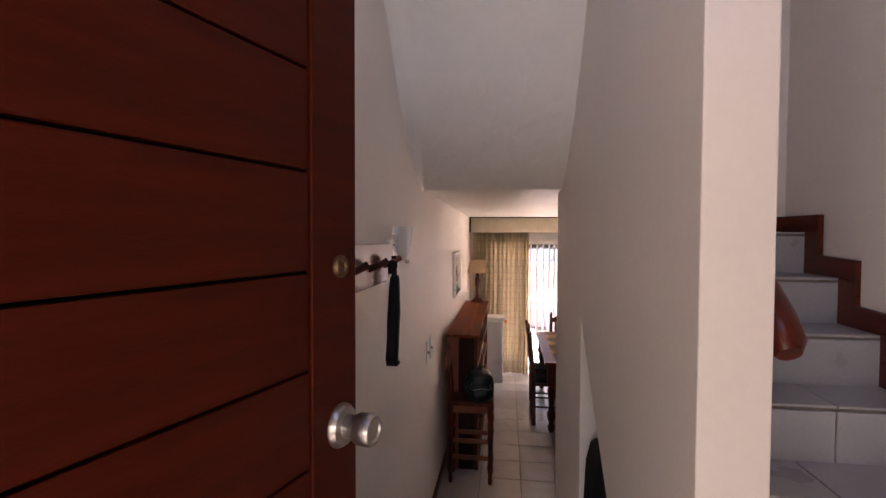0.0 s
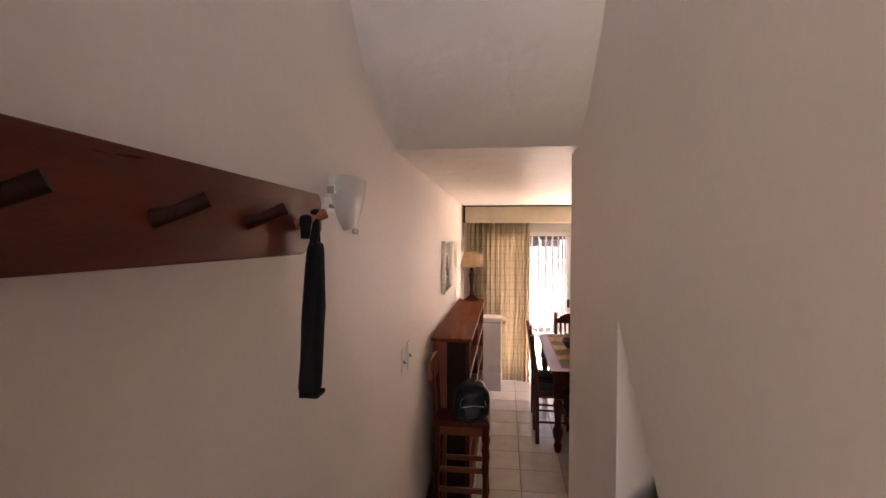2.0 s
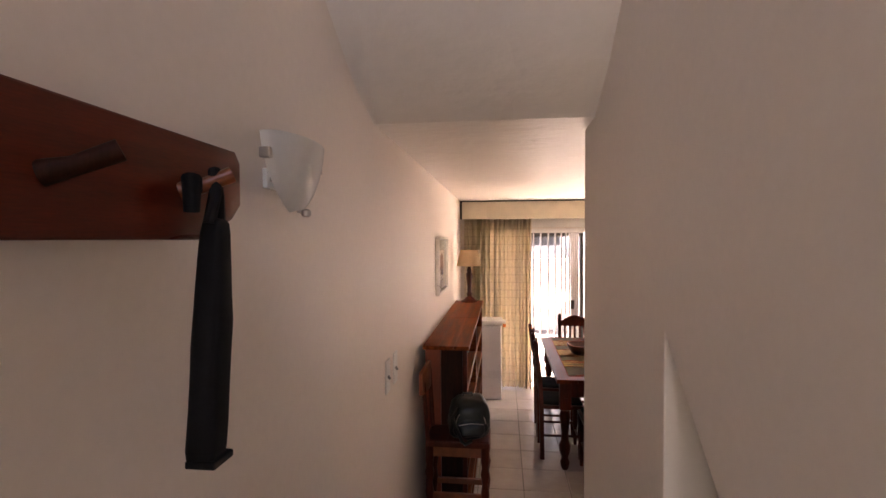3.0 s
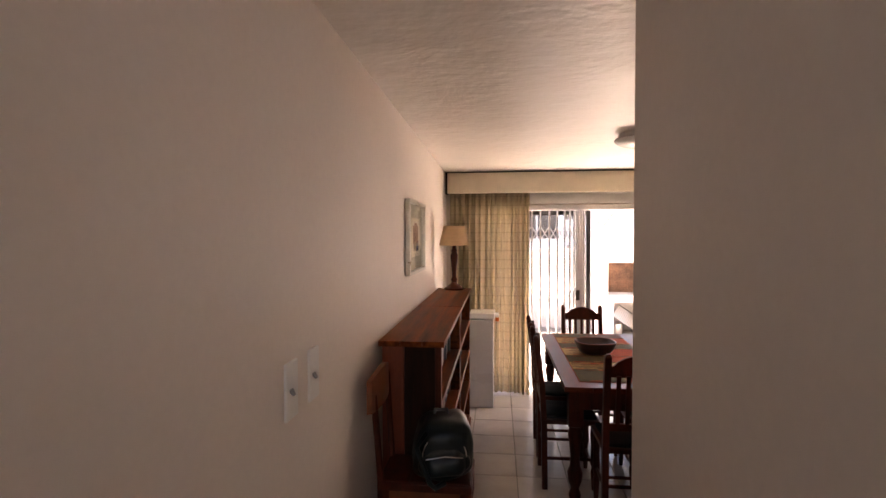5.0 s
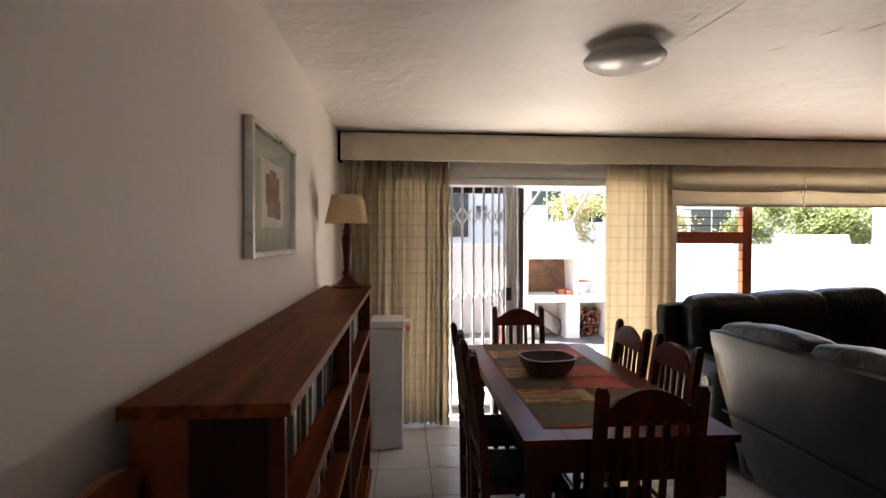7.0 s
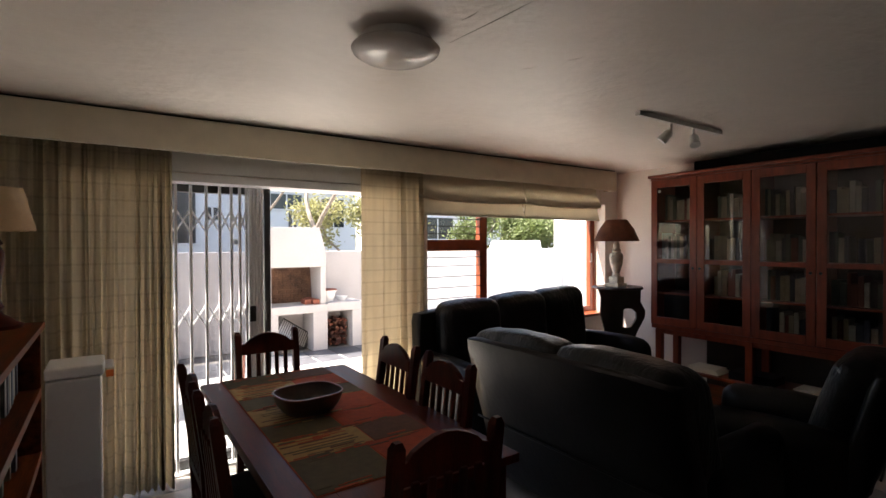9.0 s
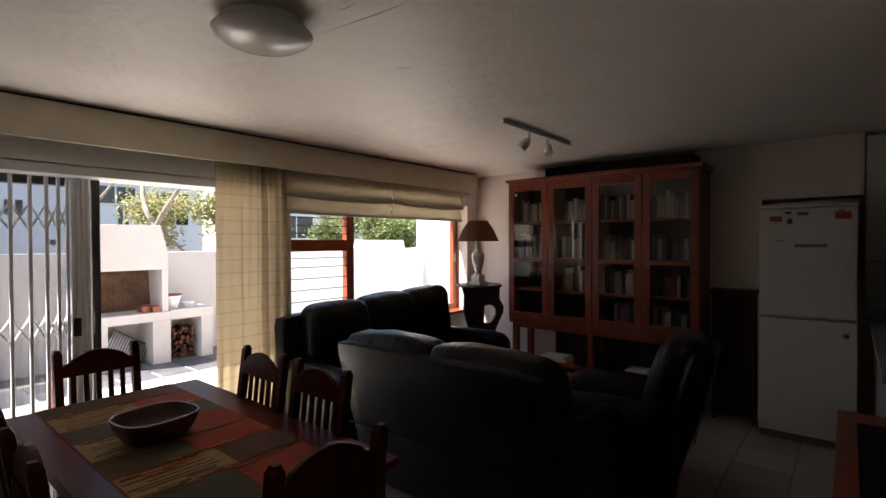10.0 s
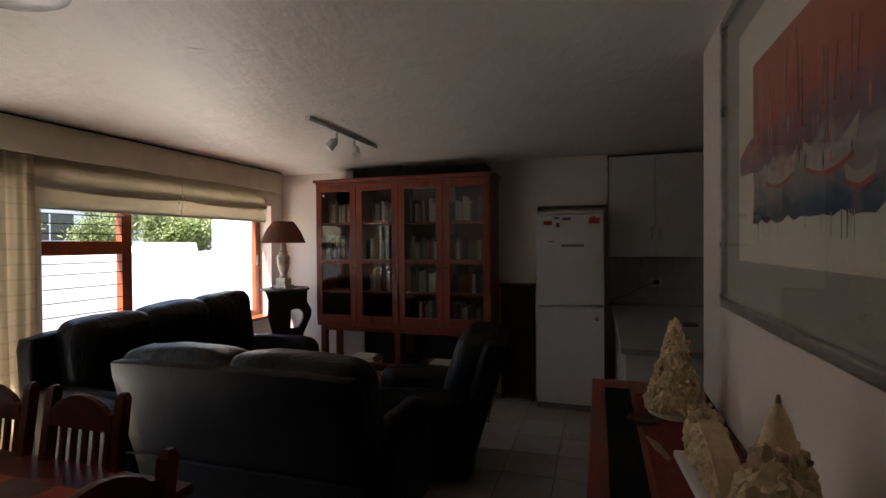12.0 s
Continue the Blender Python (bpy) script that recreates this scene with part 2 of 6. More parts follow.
BRICKORANGE = mat("orange_plastic", (0.7, 0.16, 0.02), 0.5)
PAPER = mat("paper", (0.82, 0.77, 0.64), 0.85, var=0.06, scale=9, fine=90, bump=0.05)
MATGREY = mat("grey_mount", (0.42, 0.41, 0.34), 0.9, var=0.06, scale=12, fine=200, bump=0.05)
BOOK = mat("book_covers", (0.8, 0.8, 0.8), 0.55, var=0.12, scale=14, fine=90, bump=0.05, palette=[
    (0.36, 0.33, 0.26), (0.07, 0.08, 0.11), (0.2, 0.04, 0.03), (0.42, 0.39, 0.34), (0.09, 0.11, 0.09), (0.28, 0.2, 0.11),
    (0.4, 0.39, 0.36), (0.03, 0.03, 0.035), (0.11, 0.14, 0.19), (0.26, 0.08, 0.05)])
BOOKPALE = mat("old_book_covers", (0.8, 0.8, 0.8), 0.6, var=0.14, scale=14, fine=90, bump=0.05, palette=[
    (0.36, 0.33, 0.26), (0.42, 0.39, 0.33), (0.07, 0.08, 0.1), (0.3, 0.27, 0.2), (0.17, 0.05, 0.035), (0.46, 0.43, 0.38), (0.1, 0.12, 0.1), (0.33, 0.28, 0.2), (0.05, 0.05, 0.06)])
SHELLS = mat("shell_crust", (0.66, 0.49, 0.29), 0.6, var=0.12, scale=30, fine=160, bump=0.5, dist=0.004, island=True, by_object=0.17)
SHELLTIP = mat("brown_shell_tip", (0.26, 0.17, 0.1), 0.5, var=0.3, scale=25, fine=120, bump=0.2)
SHELLRED = mat("pink_shell", (0.42, 0.2, 0.14), 0.6, var=0.3, scale=60)


# ---- building helpers ----
def thing(name, label, category, at=(0, 0, 0), rz=0.0, group="", kind=""):
    ob = new(name)
    ob.empty_display_size = 0.1
    ob.matrix_world = pose(*at, 0, 0, rz)
    return tagged(ob, label, category, group, kind)


def mesh_of(name, bm, material, smooth=False, uv=False):
    bmesh.ops.recalc_face_normals(bm, faces=bm.faces)
    me = bpy.data.meshes.new(name)
    bm.to_mesh(me)
    bm.free()
    me.materials.append(material)
    if smooth:
        me.polygons.foreach_set("use_smooth", [True] * len(me.polygons))
        me.set_sharp_from_angle(angle=radians(40))
    return me


def part(name, bm, material, parent=None, label="", smooth=False):
    ob = new(name, bm if isinstance(bm, bpy.types.Mesh) else mesh_of(name, bm, material, smooth))
    ob.parent = parent
    if label:
        ob["label"] = label
    return ob


def solo(name, bm, material, label, category, at=None, rz=0.0, group="", kind="", smooth=False):
    ob = part(name, bm, material, None, "", smooth)
    if at:
        ob.matrix_world = pose(*at, 0, 0, rz)
    return tagged(ob, label, category, group, kind)


def structure(name, bm, material, label="", smooth=False):
    return tagged(part(name, bm, material, None, "", smooth), label, "", "", "structure")


def box(x0, y0, z0, x1, y1, z1, bevel=0.0, seg=2, bm=None):
    own = bmesh.new()
    bmesh.ops.create_cube(own, size=1, matrix=Matrix.LocRotScale(((x0 + x1) / 2, (y0 + y1) / 2, (z0 + z1) / 2), None, (x1 - x0, y1 - y0, z1 - z0)))
    if bevel:
        bmesh.ops.bevel(own, geom=own.edges[:], offset=bevel, segments=seg, profile=0.6, affect="EDGES", clamp_overlap=True)
    return merge(bm, own)


def merge(bm, own):
    if bm is None:
        return own
    me = bpy.data.meshes.new("tmp")
    own.to_mesh(me)
    own.free()
    bm.from_mesh(me)
    bpy.data.meshes.remove(me)
    return bm


def turn_bm(bm, m):
    bmesh.ops.transform(bm, matrix=m, verts=bm.verts)
    return bm


def extrude(points, axis, a, b, bevel=0.0):
    """A flat outline of (u, v) pairs, thick from a to b along an axis: x takes (y, z), y takes (x, z), z takes (x, y)."""
    bm = bmesh.new()

    def at(u, v, w):
        return {"x": (w, u, v), "y": (u, w, v), "z": (u, v, w)}[axis]
    lo = [bm.verts.new(at(u, v, a)) for u, v in points]
    hi = [bm.verts.new(at(u, v, b)) for u, v in points]
    bm.faces.new(lo), bm.faces.new(hi[::-1])
    for i in range(len(points)):
        j = (i + 1) % len(points)
        bm.faces.new((lo[i], lo[j], hi[j], hi[i]))
    bmesh.ops.recalc_face_normals(bm, faces=bm.faces)
    if bevel:
        bmesh.ops.bevel(bm, geom=bm.edges[:], offset=bevel, segments=2, profile=0.6, affect="EDGES", clamp_overlap=True)
    return bm


def lathe(profile, seg=24, bm=None, at=(0, 0, 0)):
    """Turned shape from (radius, height) pairs."""
    own = bmesh.new()
    rings = [[own.verts.new((at[0] + r * math.cos(2 * math.pi * i / seg), at[1] + r * math.sin(2 * math.pi * i / seg), at[2] + z)) for i in range(seg)] for r, z in profile]
    for lo, hi in zip(rings, rings[1:]):
        for i in range(seg):
            j = (i + 1) % seg
            own.faces.new((lo[i], lo[j], hi[j], hi[i]))
    own.faces.new(rings[0][::-1]), own.faces.new(rings[-1])
    return merge(bm, own)


def tube(points, radii, seg=8, bm=None):
    """A round bar through points; radii is one radius or one for each point."""
    own = bmesh.new()
    pts = [Vector(p) for p in points]
    if not isinstance(radii, (list, tuple)):
        radii = [radii] * len(pts)
    rings = []
    for i, p in enumerate(pts):
        d = (pts[min(i + 1, len(pts) - 1)] - pts[max(i - 1, 0)]).normalized()
        q = d.to_track_quat("Z", "Y")
        rings.append([own.verts.new(p + q @ Vector((radii[i] * math.cos(2 * math.pi * k / seg), radii[i] * math.sin(2 * math.pi * k / seg), 0))) for k in range(seg)])
    for lo, hi in zip(rings, rings[1:]):
        best = min(range(seg), key=lambda o: sum((lo[k].co - hi[(k + o) % seg].co).length for k in range(0, seg, 2)))
        for k in range(seg):
            own.faces.new((lo[k], lo[(k + 1) % seg], hi[(k + 1 + best) % seg], hi[(k + best) % seg]))
    own.faces.new(rings[0][::-1]), own.faces.new(rings[-1])
    return merge(bm, own)


def soft_box(x0, y0, z0, x1, y1, z1, r, puff=0.0, seed=0, cuts=5):
    """A padded block: rounded edges, swelling faces, slight creases."""
    bm = bmesh.new()
    bmesh.ops.create_cube(bm, size=2)
    bmesh.ops.subdivide_edges(bm, edges=bm.edges[:], cuts=cuts * 2, use_grid_fill=True)
    h = Vector(((x1 - x0) / 2, (y1 - y0) / 2, (z1 - z0) / 2))
    c = Vector(((x0 + x1) / 2, (y0 + y1) / 2, (z0 + z1) / 2))
    for v in bm.verts:
        u = v.co.copy()
        p = Vector((u.x * h.x, u.y * h.y, u.z * h.z))
        inner = Vector([max(-(hh - r), min(hh - r, q)) for hh, q in zip(h, p)])
        d = p - inner
        if d.length > 1e-6:
            p = inner + d.normalized() * r
        swell = Vector([(puff * (1 - b * b) * (1 - e * e)) * (1 if a > 0.99 else -1 if a < -0.99 else 0) for a, b, e in ((u.x, u.y, u.z), (u.y, u.x, u.z), (u.z, u.x, u.y))])
        p += swell
        p += noise.noise_vector((p + c) * 5 + Vector((seed, seed, 0))) * 0.009
        p += noise.noise_vector(Vector(((p + c).x * 22, (p + c).y * 7, (p + c).z * 9)) + Vector((0, seed, 0))) * 0.003
        v.co = c + p
    return bm


# ---- structure ----
L, R, PW = -0.65, 4.84, 0.25          # left wall, right wall, passage wall faces
RK = 5.15                             # kitchen wall face
NORTH, FRONT, CEIL_Z = 9.1, 5.1, 2.36
HALL = 0.55                           # entry floor level

structure("wall_left", box(L - 0.25, 1.4, -0.2, L, 9.35, 4.6), WALL)
structure("wall_right", box(R, 6.13, -0.2, R + 0.51, 9.35, 2.6), WALL)
structure("wall_kitchen", box(RK, 3.0, -0.2, RK + 0.2, 6.13, 2.6), WALL)
structure("wall_bulkhead", box(R, 5.47, 1.9, RK, 6.13, 2.4), WALL)

# passage wall with the sloping gap below the stairs, rounded outer corner
pts = [(2.58, -0.2), (2.58, 4.6), (FRONT, 4.6), (FRONT, -0.2), (3.99, -0.2), (3.99, 1.70), (2.72, 0.69), (2.72, -0.2)]
structure("wall_passage", extrude(pts, "x", PW, 0.378, 0.004), WALL, "cream plaster wall with a triangular gap below the stairs")
structure("wall_niche_back", box(0.36, 3.99, -0.2, 1.12, 4.1, 4.6), WALL)
structure("wall_front", box(0.36, FRONT - 0.13, -0.2, 2.35, FRONT, 2.6), WALL, "cream plaster wall behind the sideboard")
structure("wall_kitchen_side", box(2.22, 3.0, -0.2, 2.35, FRONT - 0.13, 2.6), KITCHENDARK)
structure("wall_kitchen_back", box(2.22, 2.85, -0.2, RK + 0.2, 3.0, 2.6), KITCHENDARK)
structure("wall_stair", box(1.12, 1.4, -0.2, 1.3, 3.99, 4.6), WALL)

# window wall: pieces round the door and the window
DX0, DX1, DZ = -0.35, 2.02, 2.0
WX0, WX1, WZ0, WZ1 = 2.2, 4.62, 0.72, 1.98
bm = box(L, NORTH, -0.2, DX0, NORTH + 0.25, 2.6)
box(DX0, NORTH, DZ, DX1, NORTH + 0.25, 2.6, bm=bm)
box(DX1, NORTH, -0.2, WX0, NORTH + 0.25, 2.6, bm=bm)
box(WX0, NORTH, -0.2, WX1, NORTH + 0.25, WZ0, bm=bm)
box(WX0, NORTH, WZ1, WX1, NORTH + 0.25, 2.6, bm=bm)
box(WX1, NORTH, -0.2, R, NORTH + 0.25, 2.6, bm=bm)
structure("wall_north", bm, WALL, "cream plaster wall with sliding door and wide window")
structure("facade_upper", box(L - 0.25, NORTH, 2.6, R + 0.2, NORTH + 0.25, 5.2), OUTWALL)

# entry front wall with the open doorway
bm = box(L, 1.4, -0.2, -0.62, 1.6, 4.6)
box(-0.62, 1.4, 2.64, 0.3, 1.6, 3.1, bm=bm)
box(0.3, 1.4, -0.2, 1.12, 1.6, 3.1, bm=bm)
# Unseen opening from z 3.1 to 4.2, added to light the slope.
box(-0.62, 1.4, 3.1, -0.5, 1.6, 4.6, bm=bm)
box(0.4, 1.4, 3.1, 1.12, 1.6, 4.6, bm=bm)
box(-0.5, 1.4, 4.2, 0.4, 1.6, 4.6, bm=bm)
structure("wall_entry", bm, WALL)

# ceilings
bm = box(L, 4.86, CEIL_Z, RK, NORTH, CEIL_Z + 0.18)
bmesh.ops.subdivide_edges(bm, edges=bm.edges[:], cuts=3, use_grid_fill=True)
for v in bm.verts:
    if v.co.z < CEIL_Z + 0.01:
        v.co.z = 2.39 - 0.0106 * (v.co.y - 4.86)
structure("ceiling", bm, CEIL, "white trowelled plaster ceiling")
structure("ceiling_kitchen", box(2.35, 3.0, 2.392, RK, 4.858, CEIL_Z + 0.18), CEIL)
slope = [(4.86, 2.39), (4.6, 2.51), (4.3, 2.72), (4.1, 2.93), (3.92, 3.14), (3.3, 3.7), (2.9, 4.05), (2.9, 4.6), (4.86, 4.6)]
structure("ceiling_slope", extrude(slope, "x", L, PW), CEIL, "sloping plaster underside of the upper stairs", True)
# soft cove where the slope meets the left wall
cove = bmesh.new()
rows = []
for y, z in slope[:7]:
    r = 0.02 + 0.085 * min(1, (4.86 - y) / 0.5)
    rows.append([cove.verts.new((L + r * (1 - math.cos(a)) - 0.002, y - 0.002, z - r * (1 - math.sin(a)) + 0.004 - 0.0)) for a in [math.pi / 2 * k / 6 for k in range(7)]])
for a, b in zip(rows, rows[1:]):
    for k in range(6):
        cove.faces.new((a[k], a[k + 1], b[k + 1], b[k]))
structure("trim_cove", cove, CEIL, "", True)
structure("ceiling_hall", box(L - 0.25, 1.4, 4.6, 1.3, 5.1, 4.75), CEIL)
structure("roof_lower", box(1.3, 2.85, 2.62, RK + 0.3, 4.9, 2.75), ROOFDARK)
structure("roof", box(L - 0.4, 4.9, 5.2, R + 0.4, NORTH + 0.4, 5.4), ROOFDARK)

# floors: slab with steps down from the entry
floor = structure("floor", box(L, 4.0, -0.2, RK, NORTH + 0.25, -0.006), GROUT, "cream ceramic floor tiles with dark joints")
bm = box(L, 1.4, -0.2, PW, 2.75, HALL, 0.006)
box(L, 2.75, -0.2, PW, 3.35, 0.36, 0.006, bm=bm)
box(L, 3.35, -0.2, PW, 4.0, 0.18, 0.006, bm=bm)
structure("passage_steps", bm, STAIR_TILE, "tiled steps going down the passage")
structure("floor_hall", box(PW, 1.4, -0.2, 1.12, 2.58, HALL), STAIR_TILE)
structure("floor_niche", box(0.36, 2.58, -0.2, 1.12, 3.99, 0.18), STAIR_TILE)
structure("floor_kitchen", box(2.35, 3.0, -0.2, RK, 4.0, -0.006), GROUT)
structure("baseboard", box(L, 4.0, 0.0, L + 0.014, 8.95, 0.075, 0.003), WOOD, "thin dark wooden baseboard")

# ---- stairs up ----
stairs = thing("stairs", "grey tiled stairs with dark wooden edging, going up", "stairs", kind="structure")
RUN, RISE, Y0, Z0 = 0.21, 0.167, 3.39, 1.775
steps = [(Y0 + RUN * k, Z0 + RISE * k) for k in range(-7, 3)]
outline = []
for y, z in steps:
    outline += [(y, max(HALL, z - RISE)), (y, z)]
outline += [(3.985, steps[-1][1]), (3.985, 1.705), (2.55, 0.56), (steps[0][0], HALL)]
part("stair_body", extrude(outline, "x", 0.362, 1.116), GROUT, stairs)
for k, (y, z) in enumerate(steps):
    joint = 0.848 if k % 2 == 0 else 0.739
    for a, b in ((0.364, joint - 0.002), (joint + 0.002, 1.113)):
        part("tread_tile", box(a, y - 0.012, z, b, y + RUN - 0.004, z + 0.008, 0.002, 1), STAIR_TILE, stairs)
        part("riser_tile", box(a, y - 0.008, z - RISE + 0.004, b, y, z - 0.01, 0.002, 1), STAIR_TILE, stairs)
# zigzag wooden edging along the wall
zig = []
top = []
for y, z in steps[2:]:
    zig += [(y - 0.012, z - RISE + 0.01), (y - 0.012, z + 0.008)]
    top += [(y - 0.1, z - RISE + 0.085), (y - 0.1, z + 0.075)]
zig += [(3.98, steps[-1][1] + 0.008)]
top += [(3.98, steps[-1][1] + 0.075)]
part("stair_edging", extrude(zig + top[::-1], "x", 1.096, 1.114), RACKWOOD, stairs, "dark red wooden zigzag edging")
part("stair_edging", box(0.364, 3.965, steps[-1][1] + 0.01, 1.094, 3.983, steps[-1][1] + 0.075), RACKWOOD, stairs, "dark red wooden edging")
rail = thing("handrail", "rounded dark red wooden handrail beside the stairs", "handrail", kind="structure")
part("rail", tube([(0.425, 2.62, 1.885), (0.425, 2.635, 1.9), (0.425, 2.68, 1.935), (0.425, 3.4, 2.51), (0.425, 3.9, 2.91)], [0.022, 0.037, 0.044, 0.044, 0.044], 16), RACKWOOD, rail, smooth=True)
part("rail_bracket", tube([(0.362, 3.0, 2.1), (0.425, 3.0, 2.17)], 0.01), STEEL, rail)

# ---- front door, swung inwards ----
door = thing("door_1", "open dark red wooden door with grooved boards", "door", (-0.576, 1.684, HALL + 0.01), -15.4, kind="structure")
# local frame: y runs from the hinge to the free edge, +x faces the passage
DW, DH = 0.82, 2.05
part("stile", box(-0.04, DW - 0.12, 0, 0, DW, DH, 0.003), DOORWOOD, door)
part("stile", box(-0.04, 0, 0, 0, 0.11, DH, 0.003), DOORWOOD, door)
board = mesh_of("board", box(-0.036, 0.114, 0.002, -0.004, DW - 0.123, 0.1505, 0.0025), DOORWOOD)
for k in range(13):
    part("board", board, None, door).location = (0, 0, 1.335 - 0.153 * 8 + 0.153 * k - 0.0)
# Black backing puts shade into the grooves between the boards.
part("backing", box(-0.034, 0.105, 0.01, -0.012, DW - 0.115, DH - 0.02), BLACKGAP, door)
part("rose", lathe([(0.037, 0), (0.037, 0.004), (0.032, 0.012), (0.02, 0.014), (0.017, 0.04)], 28), STEEL, door, "round steel rose", True).matrix_local = pose(0, DW - 0.048, 1.225, 0, 90, 0)
part("knob", lathe([(0.014, 0.02), (0.02, 0.028), (0.026, 0.038), (0.027, 0.06), (0.024, 0.066), (0.018, 0.067), (0.016, 0.064), (0.004, 0.063)], 28), STEEL, door, "round steel door knob", True).matrix_local = pose(0, DW - 0.048, 1.225, 0, 90, 0)
part("lock_rose", lathe([(0.019, 0), (0.019, 0.004), (0.016, 0.008), (0.01, 0.008), (0.008, 0.005), (0.003, 0.005)], 24), BRASS, door, "round brass lock cover", True).matrix_local = pose(0, DW - 0.05, 1.492, 0, 90, 0)

# ---- sliding door, gate, window ----
sd = thing("sliding_door", "white sliding door, open, with dark leaf edge", "door", kind="structure")
part("head_track", box(DX0, 9.1 - 0.06, DZ - 0.055, DX1, 9.1 + 0.2, DZ, 0.004), ALU, sd)
part("sill_track", box(DX0, 9.12, -0.02, DX1, 9.3, 0.015, 0.003), ALU, sd)
part("jamb", box(DX0, 9.12, 0.015, DX0 + 0.05, 9.3, DZ - 0.055, 0.003), ALU, sd)
part("jamb", box(DX1 - 0.05, 9.12, 0.015, DX1, 9.3, DZ - 0.055, 0.003), ALU, sd)
part("leaf_stile", box(0.845, 9.2, 0.015, 0.89, 9.26, DZ - 0.055, 0.003), DARKFRAME, sd, "dark bronze door stile")
part("leaf_stile", box(DX0 + 0.05, 9.2, 0.015, DX0 + 0.1, 9.26, DZ - 0.055, 0.003), DARKFRAME, sd)
part("leaf_rail", box(DX0 + 0.1, 9.2, 0.015, 0.845, 9.26, 0.075, 0.003), DARKFRAME, sd)
part("leaf_rail", box(DX0 + 0.1, 9.2, DZ - 0.105, 0.845, 9.26, DZ - 0.055, 0.003), DARKFRAME, sd)
pane = part("pane", box(DX0 + 0.1, 9.228, 0.075, 0.845, 9.234, DZ - 0.105), DIMPANE, sd)
pane.visible_shadow = False
part("handle", box(0.85, 9.188, 0.98, 0.87, 9.2, 1.12, 0.003), DARKFRAME, sd)

gate = thing("security_gate", "white steel folding security gate, half closed", "security gate")
GX = [0.02, 0.14, 0.265, 0.355, 0.45, 0.535, 0.61, 0.665, 0.71]
for x in GX:
    part("upright", box(x - 0.009, 9.14, 0.02, x + 0.009, 9.158, DZ - 0.06, 0.002, 1), GATE, gate)
for z in (1.055, 1.7):
    for a, b in zip(GX, GX[1:]):
        for s in (1, -1):
            part("lattice", tube([(a, 9.163, z - s * 0.078), ((a + b) / 2, 9.163, z), (b, 9.163, z + s * 0.078)], 0.0065, 6), GATE, gate)
for x in (0.735, 0.76, 0.785, 0.81):
    part("folded_bar", box(x - 0.011, 9.13, 0.02, x + 0.011, 9.165, DZ - 0.06, 0.003, 1), GATE, gate)
part("warning_sticker", lathe([(0.022, 0), (0.022, 0.001)], 20), PLASTIC, sd, "round white sticker on the glass").matrix_local = pose(0.655, 9.226, 1.555, 90, 0, 0)
part("sticker_ring", lathe([(0.016, 0), (0.016, 0.0012), (0.012, 0.0012), (0.012, 0.0005)], 20), GREYLINE, sd).matrix_local = pose(0.655, 9.225, 1.555, 90, 0, 0)
part("lock_box", box(0.725, 9.115, 0.99, 0.765, 9.13, 1.1, 0.003), DARKFRAME, gate)

win = thing("window_1", "wide reddish wooden window with horizontal bars", "window", kind="structure")
FY0, FY1 = 9.25, 9.31
for name, b in (("window_frame", (WX0, FY0, WZ0 + 0.03, WX0 + 0.06, FY1, WZ1)), ("window_frame", (4.54, FY0, WZ0 + 0.03, WX1, FY1, WZ1)),
                ("window_frame", (WX0 + 0.06, FY0, WZ1 - 0.06, 4.54, FY1, WZ1)), ("window_frame", (WX0 + 0.06, FY0, WZ0 + 0.03, 4.54, FY1, WZ0 + 0.09)),
                ("mullion", (2.9, FY0 - 0.005, WZ0 + 0.09, 2.99, FY1, WZ1 - 0.06)), ("transom", (WX0 + 0.06, FY0 - 0.005, 1.47, 2.9, FY1, 1.575))):
    part(name, box(*b, 0.004), WINWOOD, win)
part("window_sill", box(WX0, 9.07, WZ0, WX1, 9.3, WZ0 + 0.03, 0.004), WINWOOD, win)
for b in ((WX0 + 0.06, 9.286, WZ0 + 0.09, 2.9, 9.29, 1.47), (WX0 + 0.06, 9.286, 1.575, 2.9, 9.29, WZ1 - 0.06), (2.99, 9.286, WZ0 + 0.09, 4.54, 9.29, WZ1 - 0.06)):
    part("pane", box(*b), CLEAR, win).visible_shadow = False
for z in (0.93, 1.03, 1.13, 1.23, 1.33, 1.41, 1.63, 1.7, 1.77):
    part("bar", tube([(WX0 + 0.06, 9.235, z), (2.91, 9.235, z)], 0.0045, 6), DARKFRAME, win)
part("latch", tube([(4.53, 9.235, 1.32), (4.53, 9.22, 1.33), (4.53, 9.22, 1.42)], 0.008), STEEL, win)

# ---- pelmet, curtains, blinds ----
pel = thing("pelmet", "long fabric-covered cream curtain pelmet under the ceiling", "pelmet")
PX0, PX1 = L + 0.026, 4.6
part("front_board", box(PX0, 8.93, 2.117, PX1, 8.95, 2.333, 0.006), FABRIC, pel)
part("top_board", box(PX0, 8.95, 2.29, PX1, 9.095, 2.32, 0.003), FABRIC, pel)
part("end_board", box(PX1 - 0.02, 8.95, 2.117, PX1, 9.095, 2.29, 0.004), FABRIC, pel)
part("piping", tube([(PX0, 8.928, 2.12), (PX1, 8.928, 2.12)], 0.005), PAPER, pel)
part("rail_end", box(PX1 + 0.004, 8.96, 2.22, PX1 + 0.05, 9.095, 2.31, 0.006), PLASTIC, pel, "white end of the curtain rail")
# Black strips stand in for the shade above and left of the pelmet.
structure("trim_pelmet_gap", box(L + 0.002, 8.952, 2.322, PX1, 9.095, 2.345), BLACKGAP, "black strip standing in for the shade between pelmet and ceiling")
structure("trim_pelmet_end", box(L + 0.002, 8.955, 2.12, L + 0.024, 9.095, 2.314), BLACKGAP)
